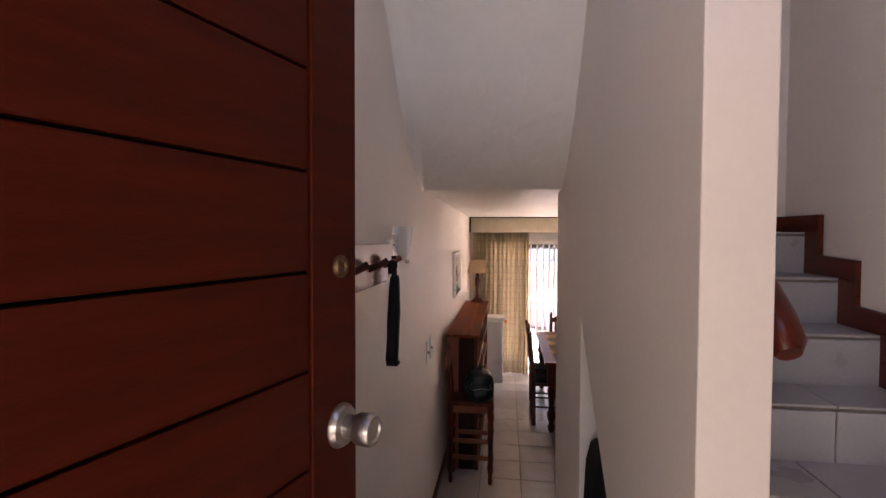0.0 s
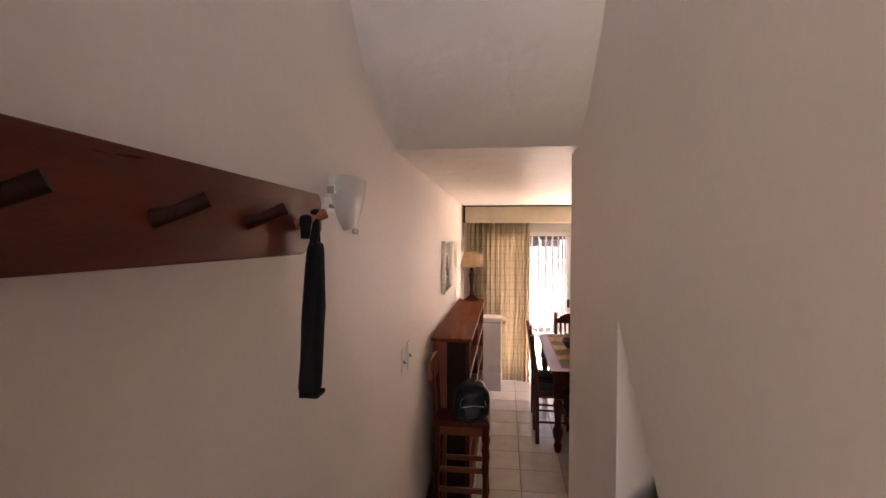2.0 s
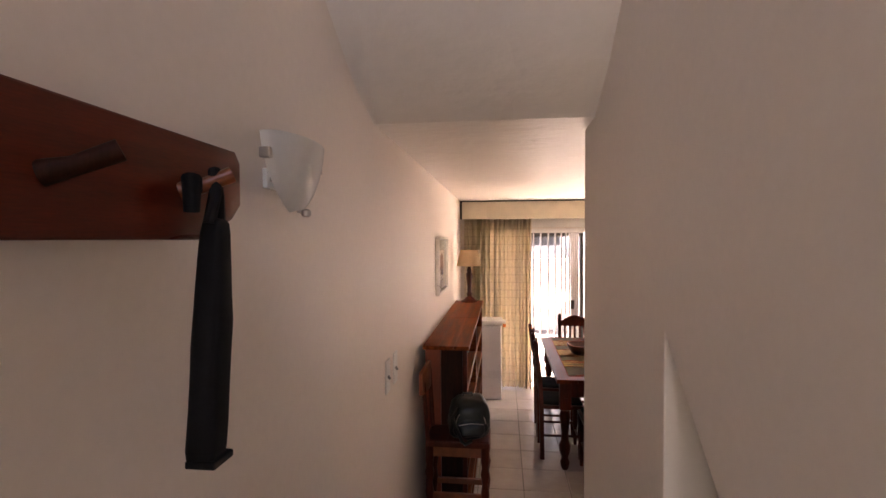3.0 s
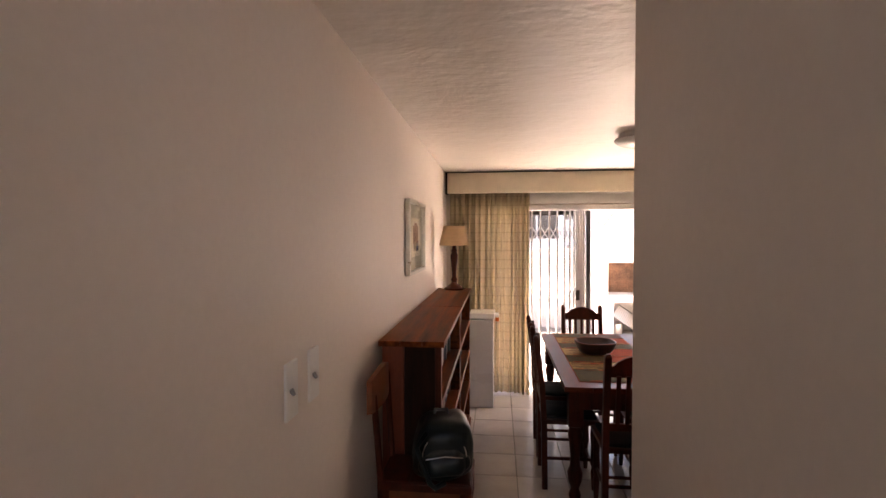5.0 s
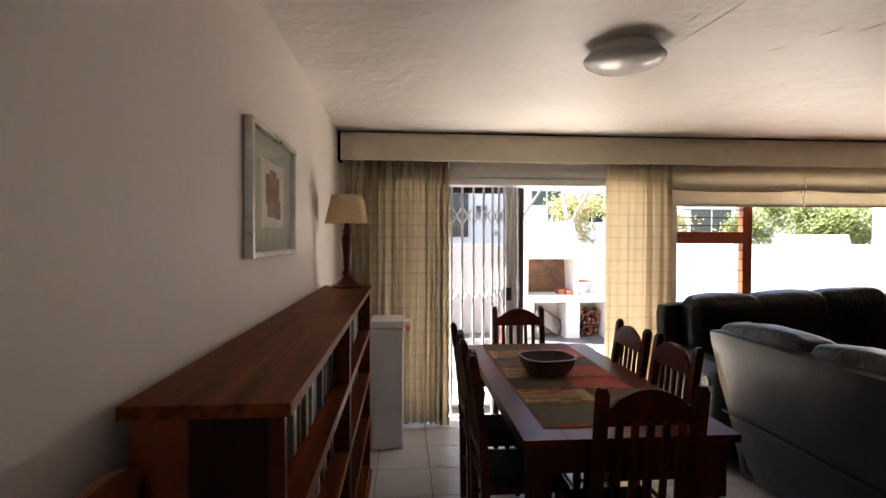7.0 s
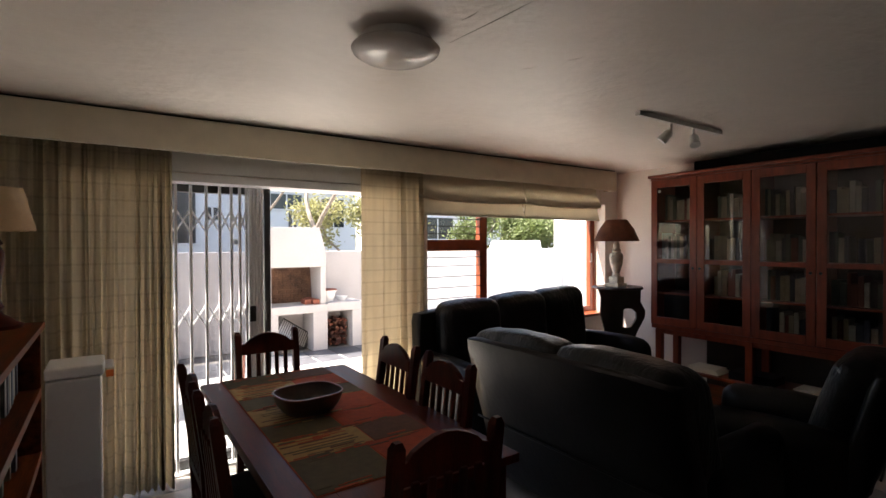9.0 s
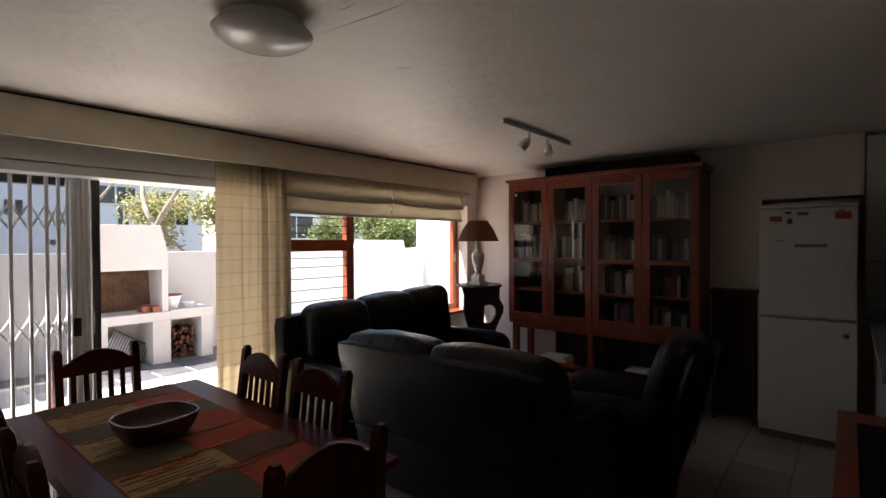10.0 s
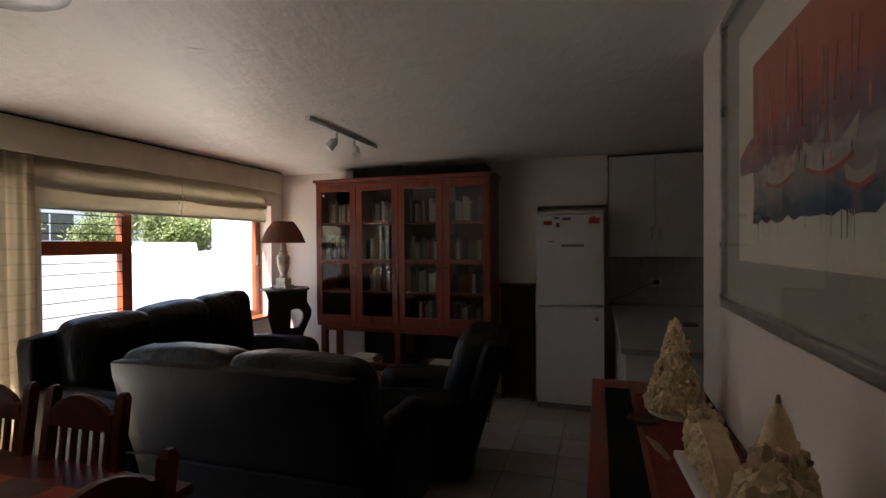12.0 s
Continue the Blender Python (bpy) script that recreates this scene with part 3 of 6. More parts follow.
structure("trim_lintel", box(0.05, 9.06, 2.01, 1.8, 9.098, 2.2, 0.004), ALU)


def curtain(x0, x1, folds, depth, seed, calm=0.0):
    """Hanging cloth with uneven folds; its check is laid along the cloth. A calm share of the width stays nearly flat."""
    rnd = random.Random(seed)
    nx, nz = folds * 18, 28
    wide = [rnd.uniform(0.4, 1.8) for _ in range(folds)]
    ends = [0.0]
    for w in wide:
        ends.append(ends[-1] + w / sum(wide))
    am = [rnd.uniform(0.45, 1.25) for _ in range(folds + 1)]
    sway = [rnd.uniform(-0.012, 0.012) for _ in range(folds + 1)]
    sharp = [rnd.uniform(0.55, 1.3) for _ in range(folds + 1)]
    me = bmesh.new()
    uvl = me.loops.layers.uv.new("UVMap")
    grid, lens = [], []
    for j in range(nz + 1):
        v = j / nz
        row, lrow, dist, last = [], [], 0.0, None
        for i in range(nx + 1):
            u = i / nx
            k = min(folds - 1, sum(1 for e in ends[1:] if e <= u))
            w = (u - ends[k]) / (ends[k + 1] - ends[k])
            quiet = 0.22 if u < calm else 1.0
            wave = math.sin(2 * math.pi * w)
            wave = math.copysign(abs(wave) ** sharp[k], wave)
            amp = depth * am[k] * quiet * (0.45 + 0.55 * v ** 0.7)
            y = 8.995 + amp * wave + 0.3 * amp * math.sin(4 * math.pi * w + 3 * v + k)
            y += 0.004 * math.sin(70 * u + seed) * max(0, 1 - 4 * v) + 0.006 * noise.noise(Vector((9 * u, 3 * v, seed)))
            x = x0 + (x1 - x0) * u + (sway[k] * (1 - w) + sway[k + 1] * w) * v * min(1, 6 * u) * min(1, 6 * (1 - u))
            co = Vector((x, max(8.955, min(y, 9.075)), 2.19 - v * (2.172 + 0.008 * math.sin(9 * u + seed))))
            if last is not None:
                dist += (co - last).xy.length
            last = co
            lrow.append(dist)
            row.append(me.verts.new(co))
        grid.append(row)
        lens.append(lrow)
    for j in range(nz):
        for i in range(nx):
            face = me.faces.new((grid[j][i], grid[j][i + 1], grid[j + 1][i + 1], grid[j + 1][i]))
            for lp, (a, b) in zip(face.loops, ((j, i), (j, i + 1), (j + 1, i + 1), (j + 1, i))):
                lp[uvl].uv = (lens[nz // 2][b], grid[a][b].co.z)
    bmesh.ops.solidify(me, geom=me.faces[:], thickness=0.003)
    return me


solo("curtain", curtain(-0.60, 0.232, 16, 0.052, 5), PLAID, "cream checked cotton curtain drawn aside, hanging to the floor", "curtain", group="curtains", smooth=True)
solo("curtain", curtain(1.525, 2.10, 8, 0.032, 8, 0.62), PLAID, "cream checked cotton curtain between door and window", "curtain", group="curtains", smooth=True)


def roman_blind(x0, x1, sag, seed):
    """Two slack pleats, gathered up at the cords and sagging between them."""
    prof = [(9.06, 2.16), (9.05, 2.09), (9.03, 2.03), (9.0, 1.975), (8.978, 1.94), (8.968, 1.922), (8.976, 1.912), (9.0, 1.925), (9.035, 1.945), (9.045, 1.93),
            (9.034, 1.89), (9.02, 1.85), (9.012, 1.81), (9.01, 1.788), (9.03, 1.785)]
    bm = bmesh.new()
    rows, nx = [], 60
    for i in range(nx + 1):
        u = i / nx
        dip = sag * ((4 * u * (1 - u)) ** 0.6 - 0.6)
        row = []
        for k, (y, z) in enumerate(prof):
            slack = math.sin(math.pi * min(1, k / 9)) if k < 9 else 0.35 * math.sin(math.pi * (k - 9) / 5)
            crease = noise.noise(Vector((5 * u + 4.5 * z, 14 * z - 3 * u, seed))) + 0.5 * noise.noise(Vector((16 * u + 9 * z, 20 * z, seed + 4)))
            pinch = max(0, 1 - min(u, 1 - u) / 0.07)
            row.append(bm.verts.new((x0 + (x1 - x0) * u, y - slack * (0.3 * dip + 0.016 * crease - 0.012 * pinch), z - slack * (dip + 0.005 * crease))))
        rows.append(row)
    for a, b in zip(rows, rows[1:]):
        for k in range(len(prof) - 1):
            bm.faces.new((a[k], a[k + 1], b[k + 1], b[k]))
    bmesh.ops.solidify(bm, geom=bm.faces[:], thickness=0.004)
    return bm


for x0, x1, seed in ((2.05, 3.275, 3), (3.285, 4.405, 11)):
    b = thing("roman_blind", "cream fabric roman blind, folded up over the window", "blind", group="roman blinds")
    part("cloth", roman_blind(x0, x1, 0.03, seed), BLIND, b, smooth=True)
    part("hem_bar", box(x0, 9.008, 1.782, x1, 9.02, 1.802, 0.003), BLIND, b)
    part("cord", tube([(x1 - 0.01, 9.0, 2.12), (x1 - 0.01, 8.98, 1.95), (x1 - 0.015, 9.0, 1.8)], 0.003, 5), PAPER, b)

# ---- ceiling lights ----
cl = thing("ceiling_light", "round white frosted glass ceiling light", "ceiling light", (0.86, 7.22, 2.365))
part("base_ring", lathe([(0.14, 0), (0.15, -0.012), (0.15, -0.035), (0.14, -0.04)], 40), PLASTIC, cl, smooth=True)
part("diffuser", lathe([(0.168, -0.036), (0.178, -0.046), (0.172, -0.06), (0.14, -0.08), (0.08, -0.094), (0.004, -0.099)], 48), DOME, cl, smooth=True)

tl = thing("track_light", "white ceiling track with two small spotlights", "spotlight", (2.64, 7.335, 2.364))
part("track", box(0, -0.018, -0.03, 1.01, 0.018, 0, 0.003), PLASTIC, tl)
for x, a in ((0.37, 35), (0.645, -20)):
    sp = part("spot", lathe([(0.012, 0.0), (0.03, -0.02), (0.035, -0.09), (0.03, -0.092), (0.005, -0.085)], 18), PLASTIC, tl, smooth=True)
    sp.matrix_local = pose(x, 0, -0.075, a, 25, 0)
    part("arm", tube([(x, 0, -0.03), (x, 0, -0.085)], 0.009), PLASTIC, tl)

# raised trowel marks left in the plaster
marks = bmesh.new()
for a, b in (((1.067, 7.136), (1.116, 6.653)), ((0.99, 6.95), (1.0, 6.86)), ((1.52, 7.2), (1.57, 7.13)), ((1.62, 7.02), (1.66, 6.93)), ((1.74, 6.98), (1.79, 6.86))):
    za, zb = (2.39 - 0.045 * (q[1] - 5.1) / 4.0 for q in (a, b))
    mid = ((a[0] + b[0]) / 2 + 0.003, (a[1] + b[1]) / 2, (za + zb) / 2 - 0.001)
    tube([(*a, za), mid, (*b, zb)], [0.002, 0.004, 0.002], 6, marks)
structure("ceiling_trim", marks, CEIL)

# ---- floor tiles ----
def lay_tiles():
    t = 0.345
    tile_me = mesh_of("tile", box(-t / 2 + 0.0025, -t / 2 + 0.0025, -0.009, t / 2 - 0.0025, t / 2 - 0.0025, 0, 0.002, 1), TILE)
    for i in range(-2, 16):
        for j in range(-10, 5):
            x, y = 0.037 + t * (i + 0.5), 7.56 + t * (j + 0.5)
            if x - t / 2 > RK or x + t / 2 < L or y - t / 2 > NORTH + 0.05 or y + t / 2 < 4.05 or y < 4.1:
                continue
            if y < FRONT - 0.2 and 0.3 < x < 2.2:
                continue
            part("tile", tile_me, None, floor).location = (x, y, 0)


# ---- dining table ----
def turned_leg(h, r):
    return lathe([(r * 0.5, 0), (r * 0.7, 0.02), (r * 0.85, 0.06), (r * 0.55, 0.10), (r * 0.95, 0.15), (r * 1.05, 0.2), (r * 0.7, 0.24), (r * 0.62, 0.3), (r * 0.8, 0.38), (r * 1.0, 0.44), (r * 0.75, 0.49), (r * 1.1, 0.5), (r * 1.1, h)], 16)


table = thing("dining_table", "dark red wooden dining table with turned legs", "dining table", (0, 0, 0))
TX0, TX1, TY0, TY1 = 0.31, 1.155, 6.82, 8.47
for k in range(5):
    w = (TX1 - TX0) / 5
    part("plank", box(TX0 + w * k, TY0, 0.728, TX0 + w * (k + 1) - 0.0006, TY1, 0.76, 0.0015), TOPWOOD, table)
part("apron", box(TX0 + 0.06, TY0 + 0.07, 0.6, TX1 - 0.06, TY0 + 0.095, 0.728), WOOD, table)
part("apron", box(TX0 + 0.06, TY1 - 0.095, 0.6, TX1 - 0.06, TY1 - 0.07, 0.728), WOOD, table)
part("apron", box(TX0 + 0.06, TY0 + 0.095, 0.6, TX0 + 0.085, TY1 - 0.095, 0.728), WOOD, table)
part("apron", box(TX1 - 0.085, TY0 + 0.095, 0.6, TX1 - 0.06, TY1 - 0.095, 0.728), WOOD, table)
leg_me = mesh_of("leg", turned_leg(0.6, 0.045), WOOD, True)
block_me = mesh_of("leg_block", box(-0.045, -0.045, 0.5, 0.045, 0.045, 0.728, 0.004), WOOD)
for x in (TX0 + 0.075, TX1 - 0.075):
    for y in (TY0 + 0.085, TY1 - 0.085):
        lg = part("leg", leg_me, None, table)
        lg.location = (x, y, 0)
        part("leg_block", block_me, None, lg)

# woven runner: patches of olive, straw, rust and brown
RUNCOL = [mat("woven_" + n, c, 0.95, var=0.14, scale=30, fine=500, bump=0.4, dist=0.001) for n, c in (
    ("olive", (0.105, 0.085, 0.045)), ("straw", (0.38, 0.24, 0.09)), ("rust", (0.36, 0.06, 0.02)), ("brown", (0.13, 0.06, 0.035)), ("sand", (0.3, 0.24, 0.15)))]
runner = thing("table_runner", "woven table cloth in olive, straw and rust patches", "table runner")
RX0, RX1, RY0, RY1 = 0.415, 1.01, 6.93, 8.47
part("cloth", box(RX0, RY0, 0.7605, RX1, RY1, 0.763), RUNCOL[2], runner)
rnd = random.Random(5)
ys = [RY0, 7.22, 7.42, 7.62, 7.86, 8.05, 8.28, RY1]
for k in range(7):
    a, b = ys[k] + 0.004, ys[k + 1] - 0.004
    split = RX0 + (0.3, 0.34, 0.3, 0.33, 0.28, 0.33, 0.3)[k]
    part("patch", box(RX0 + 0.004, a, 0.763, split, b, 0.7645), RUNCOL[(0, 1, 0, 1, 0, 1, 0)[k]], runner)
    part("patch", box(split + 0.006, a, 0.763, RX1 - 0.004, b, 0.7645), RUNCOL[(2, 3, 2, 2, 0, 2, 3)[k]], runner)
    for q in range(26):
        x = rnd.uniform(RX0 + 0.01, RX1 - 0.12)
        y = rnd.choice((a, b - 0.02, b - 0.02)) + rnd.gauss(0.004, 0.02)
        y = max(RY0 + 0.004, min(RY1 - 0.015, y))
        part("stitched_bar", box(x, y, 0.7645, x + rnd.uniform(0.02, 0.1), y + rnd.uniform(0.004, 0.013), 0.7655), RUNCOL[rnd.choice((2, 2, 2, 0, 3, 1))], runner)
    if k % 2:
        for q in range(7):
            x = RX0 + rnd.uniform(0.006, 0.1)
            y = a + (b - a) * (q + rnd.uniform(0.3, 0.7)) / 7
            part("woven_stripe", box(x, y, 0.7645, split - rnd.uniform(0.004, 0.12), y + rnd.uniform(0.004, 0.01), 0.7653), RUNCOL[rnd.choice((0, 3, 0, 2))], runner)


def rounded_bowl(rx, ry, h):
    bm = bmesh.new()
    seg = 40

    def ring(s, z):
        out = []
        for i in range(seg):
            a = 2 * math.pi * i / seg
            c, q = math.cos(a), math.sin(a)
            e = 0.68
            out.append(bm.verts.new((rx * s * math.copysign(abs(c) ** e, c), ry * s * math.copysign(abs(q) ** e, q), z)))
        return out
    rings = [ring(s, z) for s, z in ((0.55, 0), (0.74, 0.012), (0.9, 0.045), (0.98, h * 0.85), (1.0, h), (0.965, h + 0.002), (0.93, h * 0.85), (0.84, 0.05), (0.68, 0.025), (0.4, 0.02))]
    for lo, hi in zip(rings, rings[1:]):
        for i in range(seg):
            j = (i + 1) % seg
            bm.faces.new((lo[i], lo[j], hi[j], hi[i]))
    bm.faces.new(rings[0][::-1]), bm.faces.new(rings[-1])
    return bm


BOWL = mat("bowl_wood", (0.075, 0.036, 0.02), 0.4, var=0.3, scale=14, fine=60, bump=0.2, coat=0.2)
bowl = thing("wooden_bowl", "dark carved wooden bowl on the table runner", "bowl", (0.655, 7.70, 0.7655), 8)
part("body", rounded_bowl(0.148, 0.132, 0.092), BOWL, bowl, smooth=True)
ring_pts = []
for i in range(41):
    a = 2 * math.pi * i / 40
    c, q = math.cos(a), math.sin(a)
    ring_pts.append((0.1455 * math.copysign(abs(c) ** 0.68, c), 0.1297 * math.copysign(abs(q) ** 0.68, q), 0.0935))
part("rim", tube(ring_pts, 0.0045, 6), ORANGEWOOD, bowl, "worn lighter rim", True)


# ---- chairs ----
def dining_chair(at, rz, label):
    """Slatted chair; its front looks along +y."""
    c = thing("dining_chair", label, "chair", at, rz, group="chairs round the table")
    w = 0.17
    part("seat", box(-0.185, -0.17, 0.435, 0.185, 0.2, 0.465, 0.01, 2), WOOD, c)
    part("cushion", soft_box(-0.165, -0.15, 0.465, 0.165, 0.18, 0.49, 0.012), BLACKCLOTH, c, "thin dark seat pad", True)
    post = [(-0.155, 0.0), (-0.16, 0.42), (-0.175, 0.7), (-0.215, 1.0)]
    for s in (-1, 1):
        bm = bmesh.new()
        rows = []
        for y, z in post:
            rows.append([bm.verts.new((s * w + dx, y + dy, z)) for dx, dy in ((-0.018, -0.018), (0.018, -0.018), (0.018, 0.018), (-0.018, 0.018))])
        for a, b in zip(rows, rows[1:]):
            for k in range(4):
                bm.faces.new((a[k], a[(k + 1) % 4], b[(k + 1) % 4], b[k]))
        bm.faces.new(rows[0][::-1])
        y, z = post[-1]
        top = [bm.verts.new((s * w + dx, y - 0.003 + dy, z + 0.02)) for dx, dy in ((-0.01, -0.01), (0.01, -0.01), (0.01, 0.01), (-0.01, 0.01))]
        for k in range(4):
            bm.faces.new((rows[-1][k], rows[-1][(k + 1) % 4], top[(k + 1) % 4], top[k]))
        bm.faces.new(top)
        part("back_post", bm, WOOD, c)
        part("leg", lathe([(0.014, 0), (0.018, 0.05), (0.022, 0.12), (0.016, 0.15), (0.024, 0.2), (0.02, 0.3), (0.024, 0.36), (0.024, 0.436)], 12), WOOD, c, smooth=True).location = (s * 0.155, 0.165, 0)
        part("side_stretcher", tube([(s * 0.158, -0.14, 0.2), (s * 0.155, 0.16, 0.2)], 0.011), WOOD, c)
    # bowed crest rail
    crest = [(-0.152, 0.885), (0.152, 0.885), (0.152, 0.945), (0.13, 0.952), (0.11, 0.972), (0.075, 0.99), (0.04, 1.003), (0.0, 1.008), (-0.04, 1.003), (-0.075, 0.99), (-0.11, 0.972), (-0.13, 0.952), (-0.152, 0.945)]
    part("crest_rail", turn_bm(extrude(crest, "y", -0.215, -0.193, 0.003), Matrix.Translation((0, 0.012, 0))), WOOD, c)
    part("lower_rail", box(-0.152, -0.186, 0.575, 0.152, -0.164, 0.615, 0.003), WOOD, c)
    for k in range(5):
        x = -0.108 + 0.054 * k
        bm = box(x - 0.012, -0.008, 0, x + 0.012, 0.006, 0.285, 0.002, 1)
        for v in bm.verts:
            v.co.y += -0.176 - 0.03 * (v.co.z / 0.285)
            v.co.z += 0.61
        part("slat", bm, WOOD, c)
    part("front_stretcher", tube([(-0.155, 0.165, 0.14), (0.155, 0.165, 0.14)], 0.011), WOOD, c)
    part("back_stretcher", tube([(-0.16, -0.15, 0.24), (0.16, -0.15, 0.24)], 0.011), WOOD, c)
    return c


CH = "dark red wooden dining chair with slats"
chair0 = dining_chair((0.685, 6.815, 0), 0, CH + ", at the table's end")
for at, rz in (((0.69, 8.335, 0), 180), ((0.965, 7.775, 0), 90), ((0.965, 7.315, 0), 90), ((0.37, 7.715, 0), -90), ((0.37, 7.24, 0), -90)):
    tagged(copy_thing(chair0, pose(*at, 0, 0, rz)), CH + (", at the table's head" if rz == 180 else ", pushed in beside the table"))


# ---- bookcases ----
BOOKS, PALEBOOKS = [], []
rnd = random.Random(11)
for k in range(7):
    h, w, d = rnd.uniform(0.16, 0.23), rnd.uniform(0.018, 0.04), rnd.uniform(0.12, 0.16)
    bm = box(-d, 0, 0, 0, w, h, 0.002, 1)
    pale = bm.copy()
    BOOKS.append((mesh_of("book", bm, BOOK), w, h, d))
    PALEBOOKS.append((mesh_of("book", pale, BOOKPALE), w, h, d))


def fill_shelf(at, run, depth_dir, height, rnd, group, label, gap=0.1, scale=1.0, books=BOOKS):
    """A row of standing books from at, along y; spines look along depth_dir (+1 or -1 in x)."""
    y = 0.0
    while True:
        me, w, h, d = books[rnd.randrange(len(books))]
        sc = scale * rnd.uniform(0.9, 1.05)
        if h * sc > height - 0.01:
            sc = (height - 0.015) / h
        if y + w * sc > run:
            break
        if rnd.random() < gap:
            y += rnd.uniform(0.02, 0.1)
            continue
        b = tagged(new("book", me), label, "book", group)
        lean = rnd.choice((0, 0, 0, 0, rnd.uniform(-5, 5)))
        b.matrix_world = Matrix.Translation((at[0] - depth_dir * rnd.uniform(0, 0.02), at[1] + (y if depth_dir > 0 else y + w * sc), at[2])) @ Matrix.Rotation(0 if depth_dir > 0 else math.pi, 4, "Z") @ Matrix.Rotation(radians(max(0, lean) * 0.3), 4, "X") @ Matrix.Scale(sc, 4)
        y += w * sc + 0.0015


def bookcase(y0, y1, label):
    b = thing("bookcase", label, "bookcase", (0, 0, 0), group="low bookcases along the wall")
    x0, x1, h = -0.615, -0.345, 1.185
    for k in range(3):
        w = (x1 + 0.01 - x0 + 0.02) / 3
        part("top_plank", box(x0 - 0.015 + w * k, y0 - (0.012 if y0 < 7 else -0.002), h, x0 - 0.015 + w * (k + 1) - 0.001, y1 + (0.012 if y1 > 8 else -0.001), h + 0.025, 0.0015), CASEWOOD, b)
    # Near end in three tones: reddish strip, very dark middle, dark red edge.
    part("side_panel", box(x0, y0, 0, x0 + 0.1, y0 + 0.02, h, 0.002), CABWOOD, b)
    part("side_panel", box(x0 + 0.101, y0 + 0.01, 0, x1 - 0.03, y0 + 0.02, h, 0.002), DARKBROWN, b, "darker, set-back middle of the bookcase end")
    part("side_panel", box(x1 - 0.029, y0, 0, x1, y0 + 0.02, h, 0.002), WOOD, b)
    part("side_panel", box(x0, y1 - 0.02, 0, x1, y1, h, 0.002), CASEWOOD, b)
    part("back_panel", box(x0, y0 + 0.02, 0.02, x0 + 0.008, y1 - 0.02, h), WOOD, b)
    for z in (0.06, 0.36, 0.64, 0.91):
        part("shelf", box(x0 + 0.008, y0 + 0.02, z, x1 - 0.01, y1 - 0.02, z + 0.02, 0.002), CASEWOOD, b)
        part("shelf_lip", box(x1 - 0.01, y0 + 0.02, z - 0.012, x1, y1 - 0.02, z + 0.024, 0.002), CASEWOOD, b)
    part("plinth", box(x0, y0 + 0.02, 0, x1 - 0.02, y1 - 0.02, 0.06), WOOD, b)
    part("foot_moulding", box(x1, y0, 0, x1 + 0.012, y1, 0.05, 0.003), CASEWOOD, b)
    rn = random.Random(int(y0 * 100))
    for z, hh in ((0.08, 0.26), (0.38, 0.24), (0.66, 0.23), (0.93, 0.23)):
        fill_shelf((x1 - 0.06, y0 + 0.03, z), y1 - y0 - 0.06, 1, hh, rn, "books in the low bookcases", "worn book standing on a bookcase shelf", 0.16)


bookcase(5.952, 7.03, "low reddish wooden bookcase full of books and cases")
bookcase(7.035, 8.17, "low reddish wooden bookcase with a lamp on top")

# table lamp on the bookcase
lamp = thing("table_lamp", "turned wooden table lamp with cream shade on the bookcase", "table lamp", (-0.475, 8.06, 1.21))
part("base", lathe([(0.085, 0), (0.088, 0.014), (0.066, 0.024), (0.05, 0.04), (0.028, 0.055), (0.022, 0.07)], 28), WOOD, lamp, smooth=True)
part("stem", lathe([(0.022, 0.07), (0.03, 0.085), (0.019, 0.11), (0.021, 0.17), (0.031, 0.26), (0.033, 0.3), (0.02, 0.325), (0.028, 0.335), (0.02, 0.35), (0.012, 0.4)], 20), WOOD, lamp, smooth=True)
sh = bmesh.new()
lathe([(0.128, 0.385), (0.131, 0.387), (0.092, 0.555), (0.089, 0.555)], 36, sh)
sh.faces.ensure_lookup_table()
bmesh.ops.delete(sh, geom=[f for f in sh.faces if len(f.verts) > 4], context="FACES")
bmesh.ops.solidify(sh, geom=sh.faces[:], thickness=0.002)
part("shade", sh, SHADE, lamp, "cream fabric shade", True)
part("cable", tube([(-0.07, 0.03, 0.004), (-0.12, 0.06, 0.004), (-0.14, 0.1, 0.004)], 0.003, 6), PAPER, lamp)


# ---- framed picture on the left wall ----
def frame_bars(p, y0, y1, z0, z1, w, t, material):
    """Four bars of a frame that hangs on a wall facing +x."""
    for b in ((0, y0, z0, t, y0 + w, z1), (0, y1 - w, z0, t, y1, z1), (0, y0 + w, z0, t, y1 - w, z0 + w), (0, y0 + w, z1 - w, t, y1 - w, z1)):
        part("frame_bar", box(*b, 0.004), material, p)


pic = thing("framed_picture", "small silver-framed flower picture on the wall", "picture", (L + 0.002, 0, 0))
frame_bars(pic, 6.69, 7.33, 1.437, 1.905, 0.022, 0.032, SILVERFRAME)
part("mount", box(0.002, 6.712, 1.459, 0.01, 7.308, 1.883), mat("sage_mount", (0.43, 0.43, 0.36), 0.9, var=0.05), pic)
part("print", box(0.01, 6.85, 1.545, 0.011, 7.17, 1.795), PAPER, pic, "pale print")
part("print_border", box(0.0105, 6.79, 1.502, 0.0107, 7.23, 1.838), mat("pale_line", (0.5, 0.5, 0.42), 0.9, var=0.05), pic)
for c, b in (((0.3, 0.14, 0.12), (6.91, 1.63, 7.1, 1.745)), ((0.38, 0.3, 0.24), (6.93, 1.585, 7.03, 1.64)), ((0.14, 0.17, 0.26), (7.03, 1.58, 7.12, 1.65)), ((0.42, 0.22, 0.18), (6.96, 1.7, 7.06, 1.765))):
    part("painted_patch", box(0.011, b[0], b[1], 0.0113 + 0.0002 * c[0], b[2], b[3]), mat("print_colour", c, 0.9, var=0.4, scale=30, fine=90), pic)
